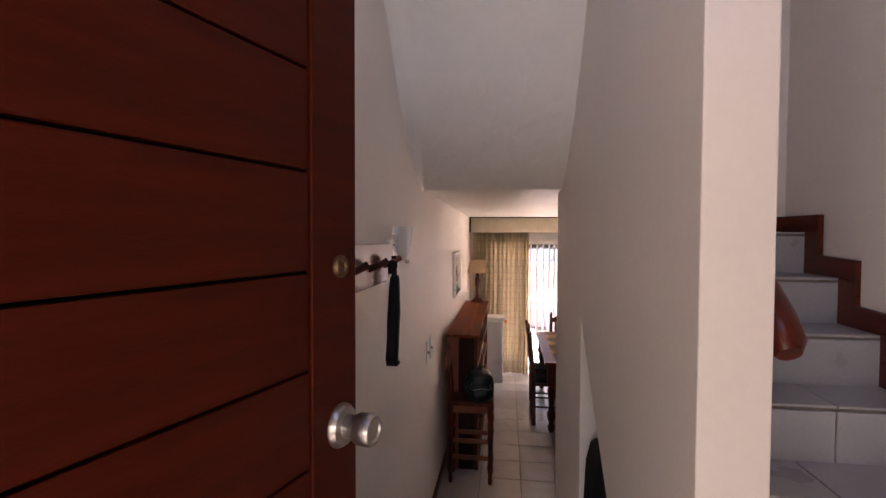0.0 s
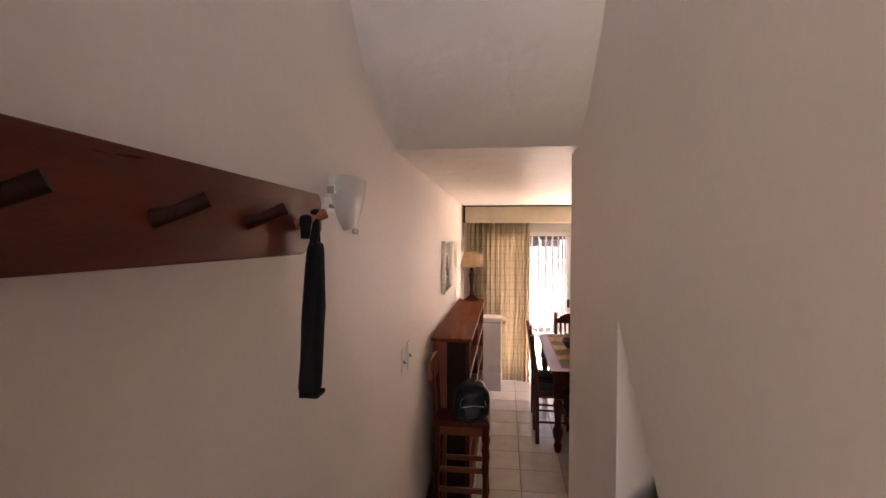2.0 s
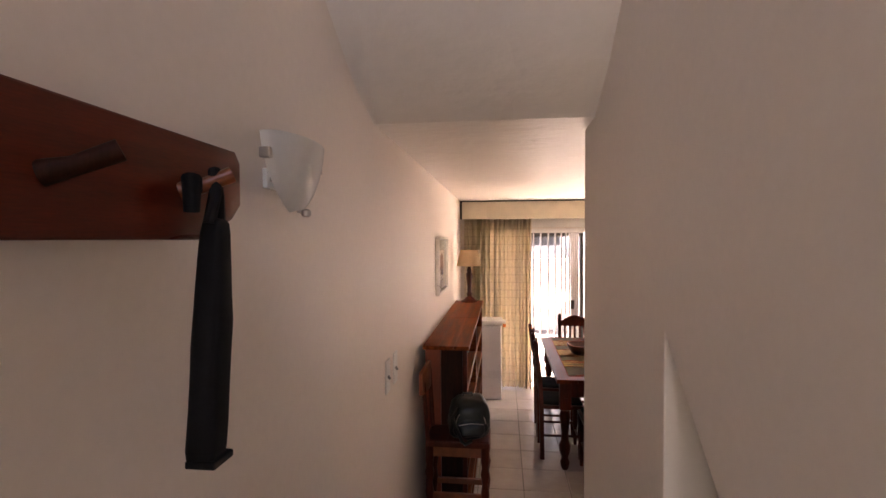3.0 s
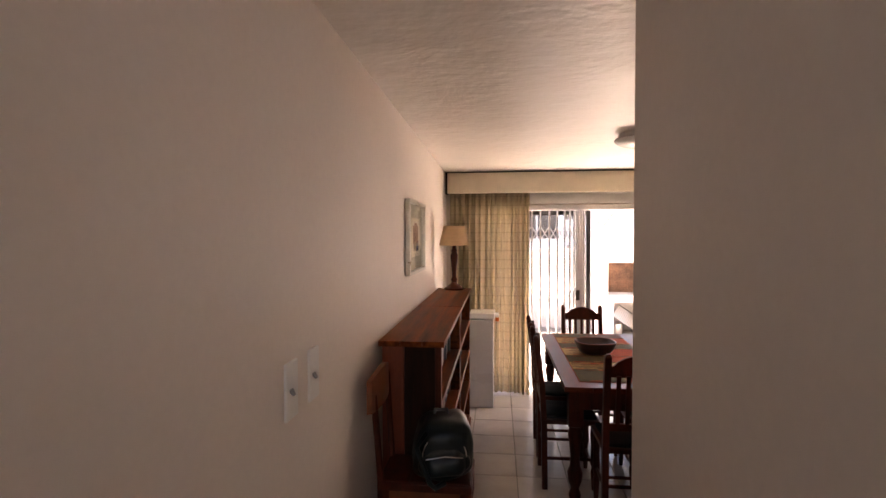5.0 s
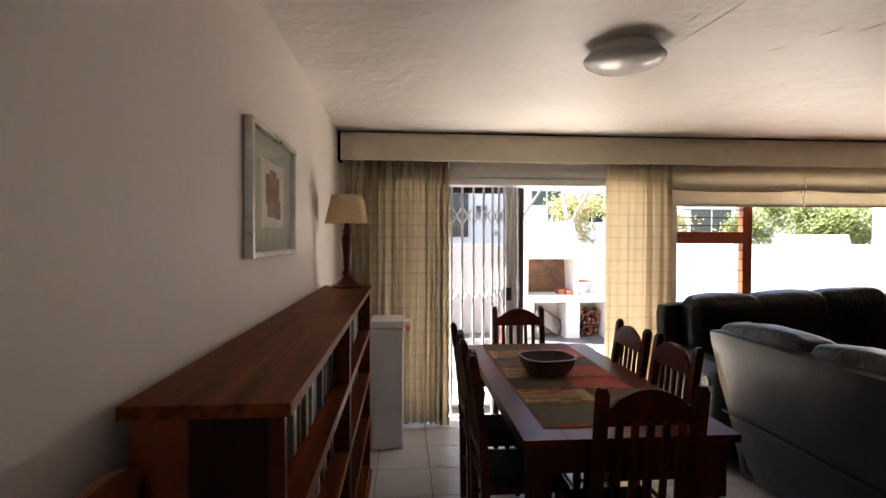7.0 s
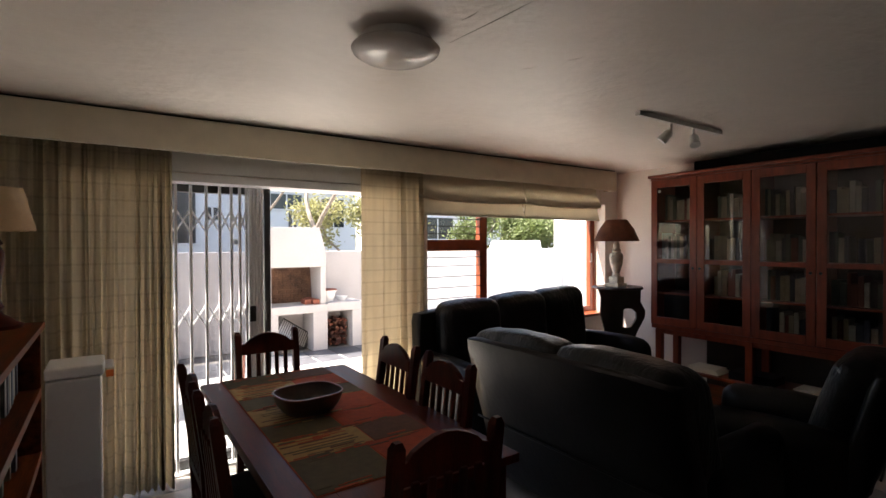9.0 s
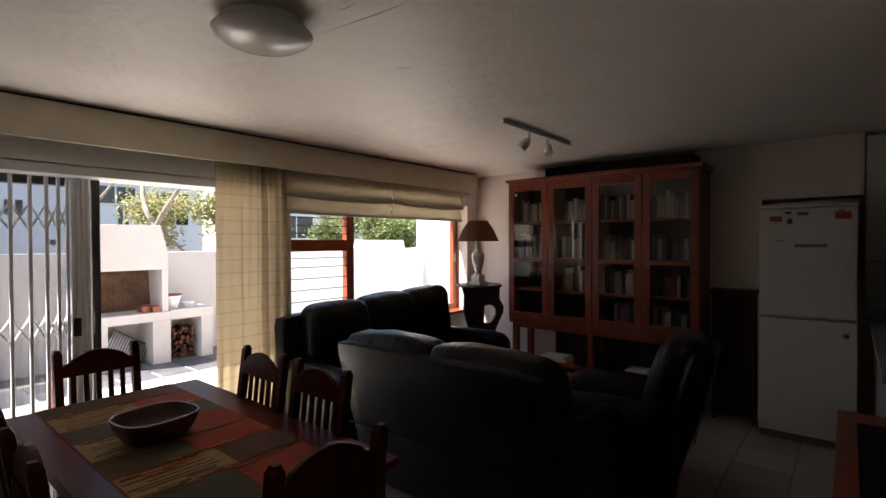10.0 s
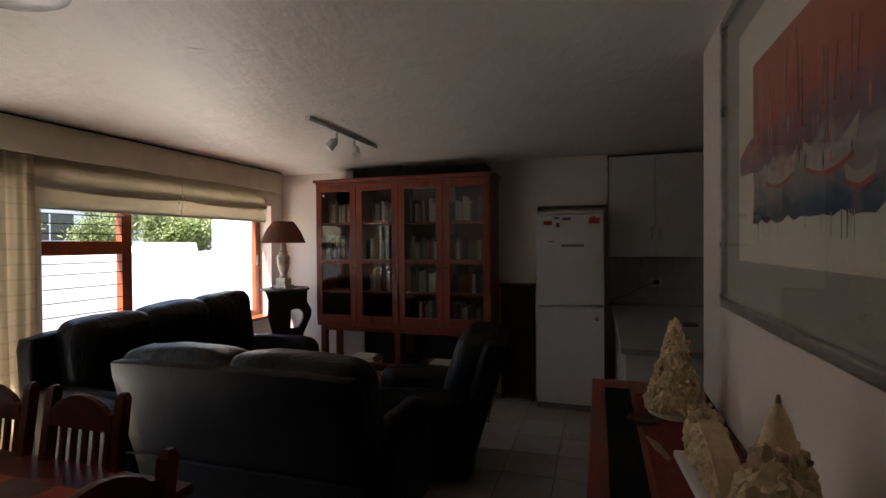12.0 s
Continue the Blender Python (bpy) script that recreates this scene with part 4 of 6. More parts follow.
part("glazing", box(0.014, 6.712, 1.459, 0.016, 7.308, 1.883), CLEAR, pic)

# ---- white bin ----
bin_ = thing("pedal_bin", "slim white plastic bin with lid and orange tag", "bin", (-0.25, 8.66, 0))
part("body", box(-0.118, -0.1, 0, 0.112, 0.17, 0.86, 0.012, 3), WHITE, bin_)
part("lid", box(-0.122, -0.106, 0.868, 0.125, 0.176, 0.925, 0.014, 3), PLASTIC, bin_)
part("lid_handle", box(0.125, 0.02, 0.872, 0.165, 0.14, 0.9, 0.008), PLASTIC, bin_)
part("tag", box(0.13, -0.02, 0.835, 0.165, -0.014, 0.872, 0.003), BRICKORANGE, bin_, "orange tag")


# ---- bar stool with bag ----
stool = thing("bar_stool", "tall wooden bar stool with curved back against the wall", "bar stool", (0, 0, 0))
part("seat", box(-0.575, 5.685, 0.665, -0.195, 5.935, 0.70, 0.008), WOOD, stool)
for k in range(3):
    part("seat_slat", box(-0.57 + 0.125 * k, 5.69, 0.701, -0.45 + 0.125 * k, 5.93, 0.706, 0.002, 1), WOOD, stool)
part("apron", box(-0.545, 5.712, 0.6, -0.235, 5.728, 0.664), ORANGEWOOD, stool)
part("apron", box(-0.545, 5.9, 0.6, -0.235, 5.916, 0.664), ORANGEWOOD, stool)
stool_leg = lathe([(0.015, 0), (0.02, 0.03), (0.016, 0.07), (0.026, 0.13), (0.02, 0.2), (0.017, 0.3), (0.026, 0.38), (0.018, 0.44), (0.028, 0.5), (0.02, 0.54), (0.026, 0.58), (0.026, 0.665)], 14)
stool_leg_me = mesh_of("leg", stool_leg, WOOD, True)
for x in (-0.555, -0.222):
    for y in (5.72, 5.908):
        part("leg", stool_leg_me, None, stool).location = (x, y, 0)
for z, y in ((0.36, 5.72), (0.22, 5.72), (0.36, 5.908)):
    part("stretcher", box(-0.54, y - 0.01, z - 0.018, -0.235, y + 0.01, z + 0.018, 0.003), ORANGEWOOD, stool)
part("back_post", tube([(-0.562, 5.7, 0.7), (-0.585, 5.685, 1.05)], 0.014), WOOD, stool)
part("back_post", tube([(-0.562, 5.915, 0.7), (-0.585, 5.92, 1.08)], 0.014), WOOD, stool)
bm = bmesh.new()
rows = []
for i in range(13):
    u = i / 12
    y = 5.65 + 0.285 * u
    x = -0.605 + 0.055 * 4 * u * (1 - u) * 0.45
    top = 1.1 + 0.05 * math.sin(math.pi * min(1, u * 0.9 + 0.08))
    rows.append([bm.verts.new(p) for p in ((x, y, 0.98 + 0.03 * u), (x + 0.022, y, 0.985 + 0.03 * u), (x + 0.02, y, top), (x, y, top))])
for a, b in zip(rows, rows[1:]):
    for k in range(4):
        bm.faces.new((a[k], a[(k + 1) % 4], b[(k + 1) % 4], b[k]))
bm.faces.new(rows[0][::-1]), bm.faces.new(rows[-1])
part("back_rail", bm, ORANGEWOOD, stool, "curved orange-brown back rail", True)
bag = thing("handbag", "dark glossy leather backpack lying on the bar stool", "bag", (-0.33, 5.82, 0.706), 12)


def bag_shape(x0, y0, z0, x1, y1, z1, seed):
    """A limp leather pouch: flat below, domed above, with sagging creases."""
    bm = soft_box(x0, y0, z0, x1, y1, z1, 0.045, 0.012, seed, 9)
    for v in bm.verts:
        u = (v.co.z - z0) / (z1 - z0)
        v.co.x = (x0 + x1) / 2 + (v.co.x - (x0 + x1) / 2) * (1 - 0.28 * max(0, u - 0.45) ** 1.2) + 0.012 * u
        v.co += noise.noise_vector(Vector((v.co.x * 14, v.co.y * 14, v.co.z * 22 + seed))) * 0.006
    return bm


part("body", bag_shape(-0.115, -0.11, 0, 0.115, 0.11, 0.215, 4), GREENBAG, bag, smooth=True)
part("front_pocket", bag_shape(-0.095, -0.145, 0.012, 0.085, -0.08, 0.125, 9), GREENBAG, bag, smooth=True)
arc = [(0.088 * math.cos(a), -0.128 + 0.03 * math.sin(a), 0.1 + 0.085 * math.sin(a)) for a in [math.pi * k / 12 for k in range(13)]]
part("zip", tube(arc, 0.0025, 6), STEEL, bag, "bright metal zip", True)
part("zip", tube([(-0.075, -0.15, 0.105), (0.0, -0.156, 0.116), (0.07, -0.15, 0.105)], 0.0022, 6), STEEL, bag, smooth=True)
part("strap", tube([(-0.07, -0.1, 0.19), (-0.11, -0.14, 0.15), (-0.085, -0.165, 0.08), (-0.06, -0.17, 0.02), (-0.04, -0.165, -0.0), (0.0, -0.14, 0.006)], 0.011), GREENBAG, bag, smooth=True)
part("grab_loop", tube([(-0.03, 0.02, 0.2), (-0.025, 0.02, 0.24), (0.025, 0.02, 0.24), (0.035, 0.02, 0.2)], 0.008), GREENBAG, bag, smooth=True)


# ---- sofas ----
def sofa(name, at, rz, seats, width, label, lean=0.16, cover=0.85, tall=1.0, slouch=0.0):
    """Leather recliner sofa; its front looks along +y, its back stands at y = 0."""
    s = thing(name, label, "armchair" if seats == 1 else "sofa", at, rz, group="black leather suite")
    arm = 0.17
    iw = (width - 2 * arm) / seats
    part("base", soft_box(-width / 2 + 0.03, 0.22, 0.04, width / 2 - 0.03, 0.86, 0.3, 0.04), LEATHER, s, smooth=True)
    bm = soft_box(-width / 2 + 0.02, 0.02, 0.06, width / 2 - 0.02, 0.18, 0.95, 0.05)
    for v in bm.verts:
        v.co.y += lean * max(0, (0.55 - v.co.z)) - lean * 0.9 * max(0, v.co.z - 0.55)
    for v in bm.verts:
        v.co.z *= tall
        v.co.z -= slouch * max(0, v.co.z - 0.4) * (0.5 + v.co.x / width)
    part("back_shell", bm, LEATHER, s, smooth=True)
    part("seam", tube([(-width / 2 + 0.03, 0.012 + lean * 0.1, 0.45 * tall), (width / 2 - 0.03, 0.012 + lean * 0.1, 0.45 * tall)], 0.006, 6), LEATHER, s)
    for k in range(seats):
        x = -width / 2 + arm + iw * k
        part("seat_cushion", soft_box(x + 0.005, 0.3, 0.27, x + iw - 0.005, 0.9, 0.47, 0.07, 0.02, k), SOFTLEATHER, s, smooth=True)
        bm = soft_box(x - (arm * cover if k == 0 else 0.03), 0.10, 0.46, x + iw + (arm * cover if k == seats - 1 else 0.03), 0.36, 0.985, 0.085, 0.016, 3 + k, 8)
        for v in bm.verts:
            v.co.z *= tall
            v.co.y -= lean * 1.0 * max(0, v.co.z - 0.5)
            v.co.z -= slouch * max(0, v.co.z - 0.4) * (0.5 + v.co.x / width)
            v.co.z += 0.012 * math.cos((v.co.x - x - iw / 2) / iw * 2.4)
        part("back_cushion", bm, SOFTLEATHER, s, smooth=True)
    for sx in (-1, 1):
        x = sx * (width / 2 - arm / 2)
        part("arm", soft_box(x - arm / 2, 0.14, 0.05, x + arm / 2, 0.9, 0.61 * tall, 0.075, 0.02, sx), LEATHER, s, smooth=True)
        part("recliner_ring", lathe([(0.035, 0), (0.035, 0.006), (0.02, 0.007), (0.018, 0.003)], 20), DARKFRAME, s, "small dark recliner handle", True).matrix_local = pose(x + sx * (arm / 2 + 0.016), 0.75, 0.5 * tall, 0, 90 * sx, 0)
    return s


sofa("sofa", (2.85, 8.88, 0), 180, 3, 1.96, "black leather three-seat sofa below the window", 0.08, -0.05, 1.14, 0.12)
sofa("sofa", (1.775, 7.22, 0), -90, 2, 1.42, "black leather two-seat sofa with its back to the table", 0.28, 0.85, 1.025)
sofa("recliner_armchair", (3.2, 6.22, 0), 9, 1, 0.78, "black leather armchair beside the display cabinet", 0.3, 0.3, 0.97)

# coffee table
ct = thing("coffee_table", "low reddish wooden coffee table between the sofas", "coffee table", (3.35, 7.45, 0))
part("tabletop", box(-0.28, -0.28, 0.40, 0.42, 0.28, 0.44, 0.008), CASEWOOD, ct)
for x in (-0.24, 0.38):
    for y in (-0.24, 0.24):
        part("leg", box(x - 0.03, y - 0.03, 0, x + 0.03, y + 0.03, 0.4, 0.005), CABWOOD, ct)
part("shelf", box(-0.24, -0.24, 0.13, 0.38, 0.24, 0.15, 0.003), CABWOOD, ct)

# ---- corner stand and lamp ----
stand = thing("carved_stand", "dark carved wooden corner stand with pierced sides", "side table", (4.36, 8.74, 0), -35)
part("top", lathe([(0.25, 1.055), (0.265, 1.062), (0.265, 1.075), (0.25, 1.082)], 9), BLACKWOOD, stand)
side = [(-0.19, 0.0), (0.12, 0.0), (0.17, 0.1), (0.14, 0.28), (0.09, 0.45), (0.16, 0.62), (0.235, 0.77), (0.24, 0.84), (0.19, 0.93), (0.195, 1.055), (-0.24, 1.055), (-0.215, 0.97), (-0.22, 0.8), (-0.17, 0.62), (-0.2, 0.45), (-0.22, 0.2)]
hole = [(0.06 + 0.085 * math.cos(a) * (1 + 0.22 * math.sin(2 * a) + 0.1 * math.cos(3 * a)), 0.76 + 0.115 * math.sin(a) * (1 + 0.12 * math.cos(2 * a))) for a in [2 * math.pi * k / 14 for k in range(14)]]


def pierced(outline, gap, t0, t1):
    bm = bmesh.new()
    n = len(outline)
    o = [bm.verts.new((x, t0, z)) for x, z in outline]
    h = [bm.verts.new((x, t0, z)) for x, z in gap]
    e = [bm.edges.new((o[i], o[(i + 1) % n])) for i in range(n)] + [bm.edges.new((h[i], h[(i + 1) % len(h)])) for i in range(len(h))]
    got = bmesh.ops.triangle_fill(bm, edges=e, use_beauty=True)
    faces = [f for f in got["geom"] if isinstance(f, bmesh.types.BMFace)]
    ext = bmesh.ops.extrude_face_region(bm, geom=faces)
    bmesh.ops.translate(bm, vec=(0, t1 - t0, 0), verts=[v for v in ext["geom"] if isinstance(v, bmesh.types.BMVert)])
    return bm


part("pierced_panel", pierced(side, hole, -0.13, -0.09), BLACKWOOD, stand)
part("side_panel", turn_bm(pierced([(x * 0.6, z) for x, z in side], [(x * 0.6, z) for x, z in hole], -0.02, 0.02), pose(0.0, 0.02, 0, 0, 0, 90)), BLACKWOOD, stand)
lamp2 = thing("table_lamp", "aged ceramic urn lamp with brown shade on the stand", "table lamp", (4.31, 8.72, 1.082))
part("foot", box(-0.075, -0.075, 0, 0.075, 0.075, 0.035, 0.006), CERAMIC, lamp2)
part("plinth", box(-0.055, -0.055, 0.035, 0.055, 0.055, 0.105, 0.006), CERAMIC, lamp2)
part("urn", lathe([(0.04, 0.105), (0.045, 0.12), (0.03, 0.14), (0.04, 0.165), (0.062, 0.24), (0.07, 0.31), (0.062, 0.345), (0.036, 0.36), (0.05, 0.375), (0.028, 0.4), (0.03, 0.44), (0.012, 0.5)], 26), CERAMIC, lamp2, smooth=True)
for s in (-1, 1):
    part("urn_handle", tube([(s * 0.06, 0, 0.33), (s * 0.085, 0, 0.3), (s * 0.075, 0, 0.25), (s * 0.06, 0, 0.235)], 0.007), CERAMIC, lamp2, smooth=True)
sh = bmesh.new()
lathe([(0.225, 0.475), (0.228, 0.477), (0.175, 0.6), (0.105, 0.7), (0.102, 0.7)], 36, sh)
sh.faces.ensure_lookup_table()
bmesh.ops.delete(sh, geom=[f for f in sh.faces if len(f.verts) > 4], context="FACES")
bmesh.ops.solidify(sh, geom=sh.faces[:], thickness=0.002)
part("shade", sh, SHADE2, lamp2, "dark brown flared shade", True)
part("cable", tube([(0.05, -0.06, 0.004), (0.12, -0.08, 0.006), (0.18, -0.02, 0.006), (0.2, 0.05, 0.004)], 0.004, 6), BLACKWOOD, lamp2)

# ---- display cabinet ----
cab = thing("display_cabinet", "tall reddish wooden display cabinet with four glazed doors", "cabinet", (0, 0, 0))
CX0, CX1, CY0, CY1, CZ0, CZ1 = 4.42, 4.81, 6.52, 8.38, 0.73, 2.16
# Blackened back puts the cabinet's inner shade into its colour.
part("back", box(CX1 - 0.01, CY0 + 0.02, CZ0, CX1, CY1 - 0.02, CZ1), BLACKWOOD, cab)
part("side", box(CX0, CY0, CZ0, CX1, CY0 + 0.02, CZ1, 0.002), CABWOOD, cab)
part("side", box(CX0, CY1 - 0.02, CZ0, CX1, CY1, CZ1, 0.002), CABWOOD, cab)
part("bottom", box(CX0 - 0.01, CY0, CZ0 - 0.04, CX1, CY1, CZ0, 0.004), CABWOOD, cab)
part("top", box(CX0 - 0.01, CY0 - 0.01, CZ1, CX1, CY1 + 0.01, CZ1 + 0.02, 0.003), CABWOOD, cab)
part("cornice", box(CX0 - 0.035, CY0 - 0.03, CZ1 + 0.02, CX1, CY1 + 0.03, CZ1 + 0.05, 0.008), CABWOOD, cab)
for k in range(1, 4):
    y = CY0 + (CY1 - CY0) * k / 4
    part("divider", box(CX0 + 0.03, y - 0.009, CZ0, CX1 - 0.01, y + 0.009, CZ1), CABWOOD, cab)
SH = [0.73, 1.05, 1.38, 1.76]
for z in SH[1:]:
    part("shelf", box(CX0 + 0.04, CY0 + 0.02, z - 0.018, CX1 - 0.01, CY1 - 0.02, z, 0.002), CABWOOD, cab)
dw = (CY1 - CY0) / 4
for k in range(4):
    y0, y1 = CY0 + dw * k + 0.003, CY0 + dw * (k + 1) - 0.003
    d = part("cabinet_door", box(CX0 - 0.022, y0, CZ0 + 0.004, CX0 - 0.002, y0 + 0.065, CZ1 - 0.004, 0.003), CABWOOD, cab)
    part("door_stile", box(CX0 - 0.022, y1 - 0.065, CZ0 + 0.004, CX0 - 0.002, y1, CZ1 - 0.004, 0.003), CABWOOD, d)
    part("door_rail", box(CX0 - 0.022, y0 + 0.065, CZ0 + 0.004, CX0 - 0.002, y1 - 0.065, CZ0 + 0.08, 0.003), CABWOOD, d)
    part("door_rail", box(CX0 - 0.022, y0 + 0.065, CZ1 - 0.08, CX0 - 0.002, y1 - 0.065, CZ1 - 0.004, 0.003), CABWOOD, d)
    part("glazing_bar", box(CX0 - 0.02, y0 + 0.065, 1.34, CX0 - 0.004, y1 - 0.065, 1.375, 0.003), CABWOOD, d)
    part("pane", box(CX0 - 0.013, y0 + 0.065, CZ0 + 0.08, CX0 - 0.01, y1 - 0.065, CZ1 - 0.08), CLEAR, d)
    if k == 3:
        part("sticker", lathe([(0.014, 0), (0.014, 0.001)], 14), PLASTIC, d, "round white sticker").matrix_local = pose(CX0 - 0.0135, y1 - 0.085, CZ1 - 0.115, 0, -90, 0)
    part("door_knob", lathe([(0.006, 0), (0.012, 0.012), (0.01, 0.02), (0.002, 0.022)], 12), BLACKWOOD, d, smooth=True).matrix_local = pose(CX0 - 0.022, (y0 + 0.03) if k % 2 else (y1 - 0.03), 1.3, 0, -90, 0)
rn = random.Random(21)
for k in range(4):
    for z, top in zip((0.732, 1.052, 1.382, 1.762), (1.03, 1.36, 1.74, 2.14)):
        if (k == 3 and z < 1.3) or (k == 2 and z < 1.0):
            continue
        fill_shelf((CX0 + 0.1, CY0 + dw * k + 0.035, z), dw - 0.07, -1, min(0.27, top - z - 0.03), rn, "books in the display cabinet", "old book on a shelf behind the cabinet glass", 0.03, 1.15, PALEBOOKS)
solo("dark_box", box(4.5, 7.98, 0.732, 4.7, 8.3, 1.03, 0.006), BLACKCLOTH, "black box standing inside the display cabinet", "box")
stnd = thing("cabinet_stand", "open reddish wooden stand carrying the display cabinet", "stand", (0, 0, 0))
for y in (CY0 + 0.03, CY0 + 0.93, CY1 - 0.09):
    for x in (CX0 + 0.01, CX1 - 0.07):
        part("leg", box(x, y, 0, x + 0.06, y + 0.06, CZ0 - 0.045, 0.004), CABWOOD, stnd)
part("rail", box(CX0 + 0.015, CY0 + 0.09, CZ0 - 0.09, CX0 + 0.04, CY1 - 0.09, CZ0 - 0.045, 0.003), CABWOOD, stnd)
part("lower_shelf", box(CX0 + 0.0, CY0 + 0.09, 0.30, CX1 - 0.02, CY1 - 0.28, 0.325, 0.003), CABWOOD, stnd)
part("back_panel", box(CX1 - 0.008, CY0 + 0.09, 0.05, CX1, CY1 - 0.35, CZ0 - 0.05), BLACKWOOD, stnd)
for y, w, n_ in ((7.75, 0.26, 4), (6.9, 0.24, 3)):
    for q in range(n_):
        solo("magazine", box(4.46 + 0.012 * (q % 2), y + 0.01 * q, 0.326 + 0.0105 * q, 4.67 + 0.012 * (q % 2), y + w + 0.01 * q, 0.336 + 0.0105 * q, 0.002, 1), PAPER, "loose magazine lying on the stand's shelf", "magazine", group="magazines on the stand")
solo("media_player", box(4.46, 7.3, 0.326, 4.68, 7.66, 0.396, 0.004), BLACKCLOTH, "black media player on the stand's shelf", "media player")
solo("storage_box", box(4.5, 6.6, 2.2105, 4.8, 8.0, 2.31, 0.01), BLACKCLOTH, "long black case lying on the display cabinet", "case")

# ---- fridge and kitchen ----
fr = thing("fridge_freezer", "tall white two-door fridge freezer with magnets", "fridge", (0, 0, 0))
FX, FYa, FYb = 4.5, 5.505, 6.11
part("body", box(FX + 0.06, FYa, 0.03, RK - 0.02, FYb, 1.835, 0.008), WHITE, fr)
d1 = part("upper_door", box(FX, FYa, 0.965, FX + 0.055, FYb, 1.80, 0.012, 3), WHITE, fr)
d2 = part("lower_door", box(FX, FYa, 0.06, FX + 0.055, FYb, 0.95, 0.012, 3), WHITE, fr)
part("top_trim", box(FX + 0.005, FYa, 1.806, FX + 0.06, FYb, 1.835, 0.006), WHITE, fr)
part("kick_plate", box(FX + 0.02, FYa + 0.01, 0.0, FX + 0.06, FYb - 0.01, 0.055), GREYLINE, fr)
part("name_plate", box(FX - 0.003, 5.68, 1.5, FX + 0.001, 5.88, 1.525, 0.001), GREYLINE, d1)
part("lock_badge", lathe([(0.018, 0), (0.018, 0.004), (0.01, 0.005)], 14), GREYLINE, d2).matrix_local = pose(FX + 0.001, 5.57, 0.85, 0, -90, 0)
MAG = {"red": (0.5, 0.04, 0.03), "white": (0.75, 0.75, 0.72), "dark": (0.06, 0.06, 0.08), "orange": (0.6, 0.2, 0.04), "blue": (0.06, 0.12, 0.3)}
MAGM = {k: mat("magnet_" + k, c, 0.5, var=0.2, scale=50) for k, c in MAG.items()}
for y, z, w, h, c in ((6.0, 1.72, 0.075, 0.035, "red"), (6.01, 1.765, 0.08, 0.025, "white"), (5.92, 1.765, 0.04, 0.018, "dark"), (5.91, 1.7, 0.03, 0.04, "dark"), (5.83, 1.755, 0.07, 0.025, "blue"), (5.59, 1.735, 0.09, 0.05, "red"), (5.6, 1.765, 0.04, 0.02, "orange"), (6.0, 1.62, 0.012, 0.02, "white"), (5.98, 1.55, 0.02, 0.008, "dark"), (5.955, 1.55, 0.02, 0.008, "dark")):
    solo("fridge_magnet", box(FX - 0.006, y - w / 2, z - h / 2, FX - 0.0005, y + w / 2, z + h / 2, 0.001, 1), MAGM[c], "small " + c + " magnet on the fridge door", "magnet", group="fridge magnets")

wc = thing("wall_cupboard", "white kitchen wall cupboard with steel handles", "kitchen cupboard", (0, 0, 0))
part("carcass", box(4.862, 3.6, 1.405, RK, 5.46, CEIL_Z - 0.002), WHITE, wc)
for a, b in ((4.0, 4.52), (4.525, 5.045), (5.05, 5.458)):
    part("cupboard_door", box(4.84, a, 1.4, 4.86, b, CEIL_Z - 0.01, 0.003), WHITE, wc)
for y in (5.085, 5.01):
    part("handle", tube([(4.84, y, 1.575), (4.815, y, 1.585), (4.815, y, 1.665), (4.84, y, 1.675)], 0.007), STEEL, wc, smooth=True)
pen = thing("kitchen_counter", "white kitchen counter with pale worktop", "kitchen counter", (0, 0, 0))
part("cabinet", box(3.05, 3.6, 0.1, RK - 0.005, 5.40, 0.865, 0.003), WHITE, pen)
part("worktop", box(3.0, 3.6, 0.866, RK - 0.005, 5.43, 0.905, 0.006), mat("pale_worktop", (0.5, 0.48, 0.45), 0.35, var=0.08, scale=20, fine=120), pen)
part("plinth", box(3.09, 3.6, 0, RK - 0.005, 5.37, 0.1), GREYLINE, pen)
SPLASH = mat("splash_tile", (0.58, 0.56, 0.53), 0.25, var=0.05, by_object=0.06)
SPLASHJ = mat("pale_grout", (0.42, 0.4, 0.38), 0.8)
splash = structure("backsplash", box(RK - 0.008, 3.6, 0.906, RK - 0.002, 5.46, 1.4), SPLASHJ)
sp_me = mesh_of("tile", box(-0.008, 0.002, 0.002, 0.0, 0.148, 0.148, 0.002, 1), SPLASH)
for i in range(8):
    for j in range(3):
        part("tile", sp_me, None, splash).location = (RK - 0.009, 5.46 - 0.15 * (i + 1), 0.93 + 0.15 * j)
sk = thing("wall_socket", "white wall socket with black plug and cable", "socket", (RK - 0.018, 5.02, 1.145))
part("plate", box(-0.008, -0.06, -0.04, 0, 0.06, 0.04, 0.003), PLASTIC, sk)
part("plug", box(-0.05, -0.03, -0.022, -0.008, 0.02, 0.02, 0.008), BLACKCLOTH, sk)
part("cable", tube([(-0.05, 0.02, 0), (-0.06, 0.12, -0.04), (-0.05, 0.25, -0.12), (-0.04, 0.38, -0.17), (-0.03, 0.42, -0.22)], 0.005), GREYLINE, sk, smooth=True)
solo("soap_dish", box(3.9, 4.85, 0.9055, 4.02, 5.0, 0.925, 0.006), GREYLINE, "small grey dish on the kitchen worktop", "dish")
cs = thing("console_shelf", "narrow dark wooden console beside the fridge", "console", (0, 0, 0))
part("top", box(4.66, 6.15, 1.10, R - 0.003, 6.49, 1.135, 0.004), WOOD, cs)
part("side", box(4.69, 6.16, 0, R - 0.005, 6.18, 1.10), BLACKWOOD, cs)
part("side", box(4.69, 6.45, 0, R - 0.005, 6.48, 1.10), BLACKWOOD, cs)
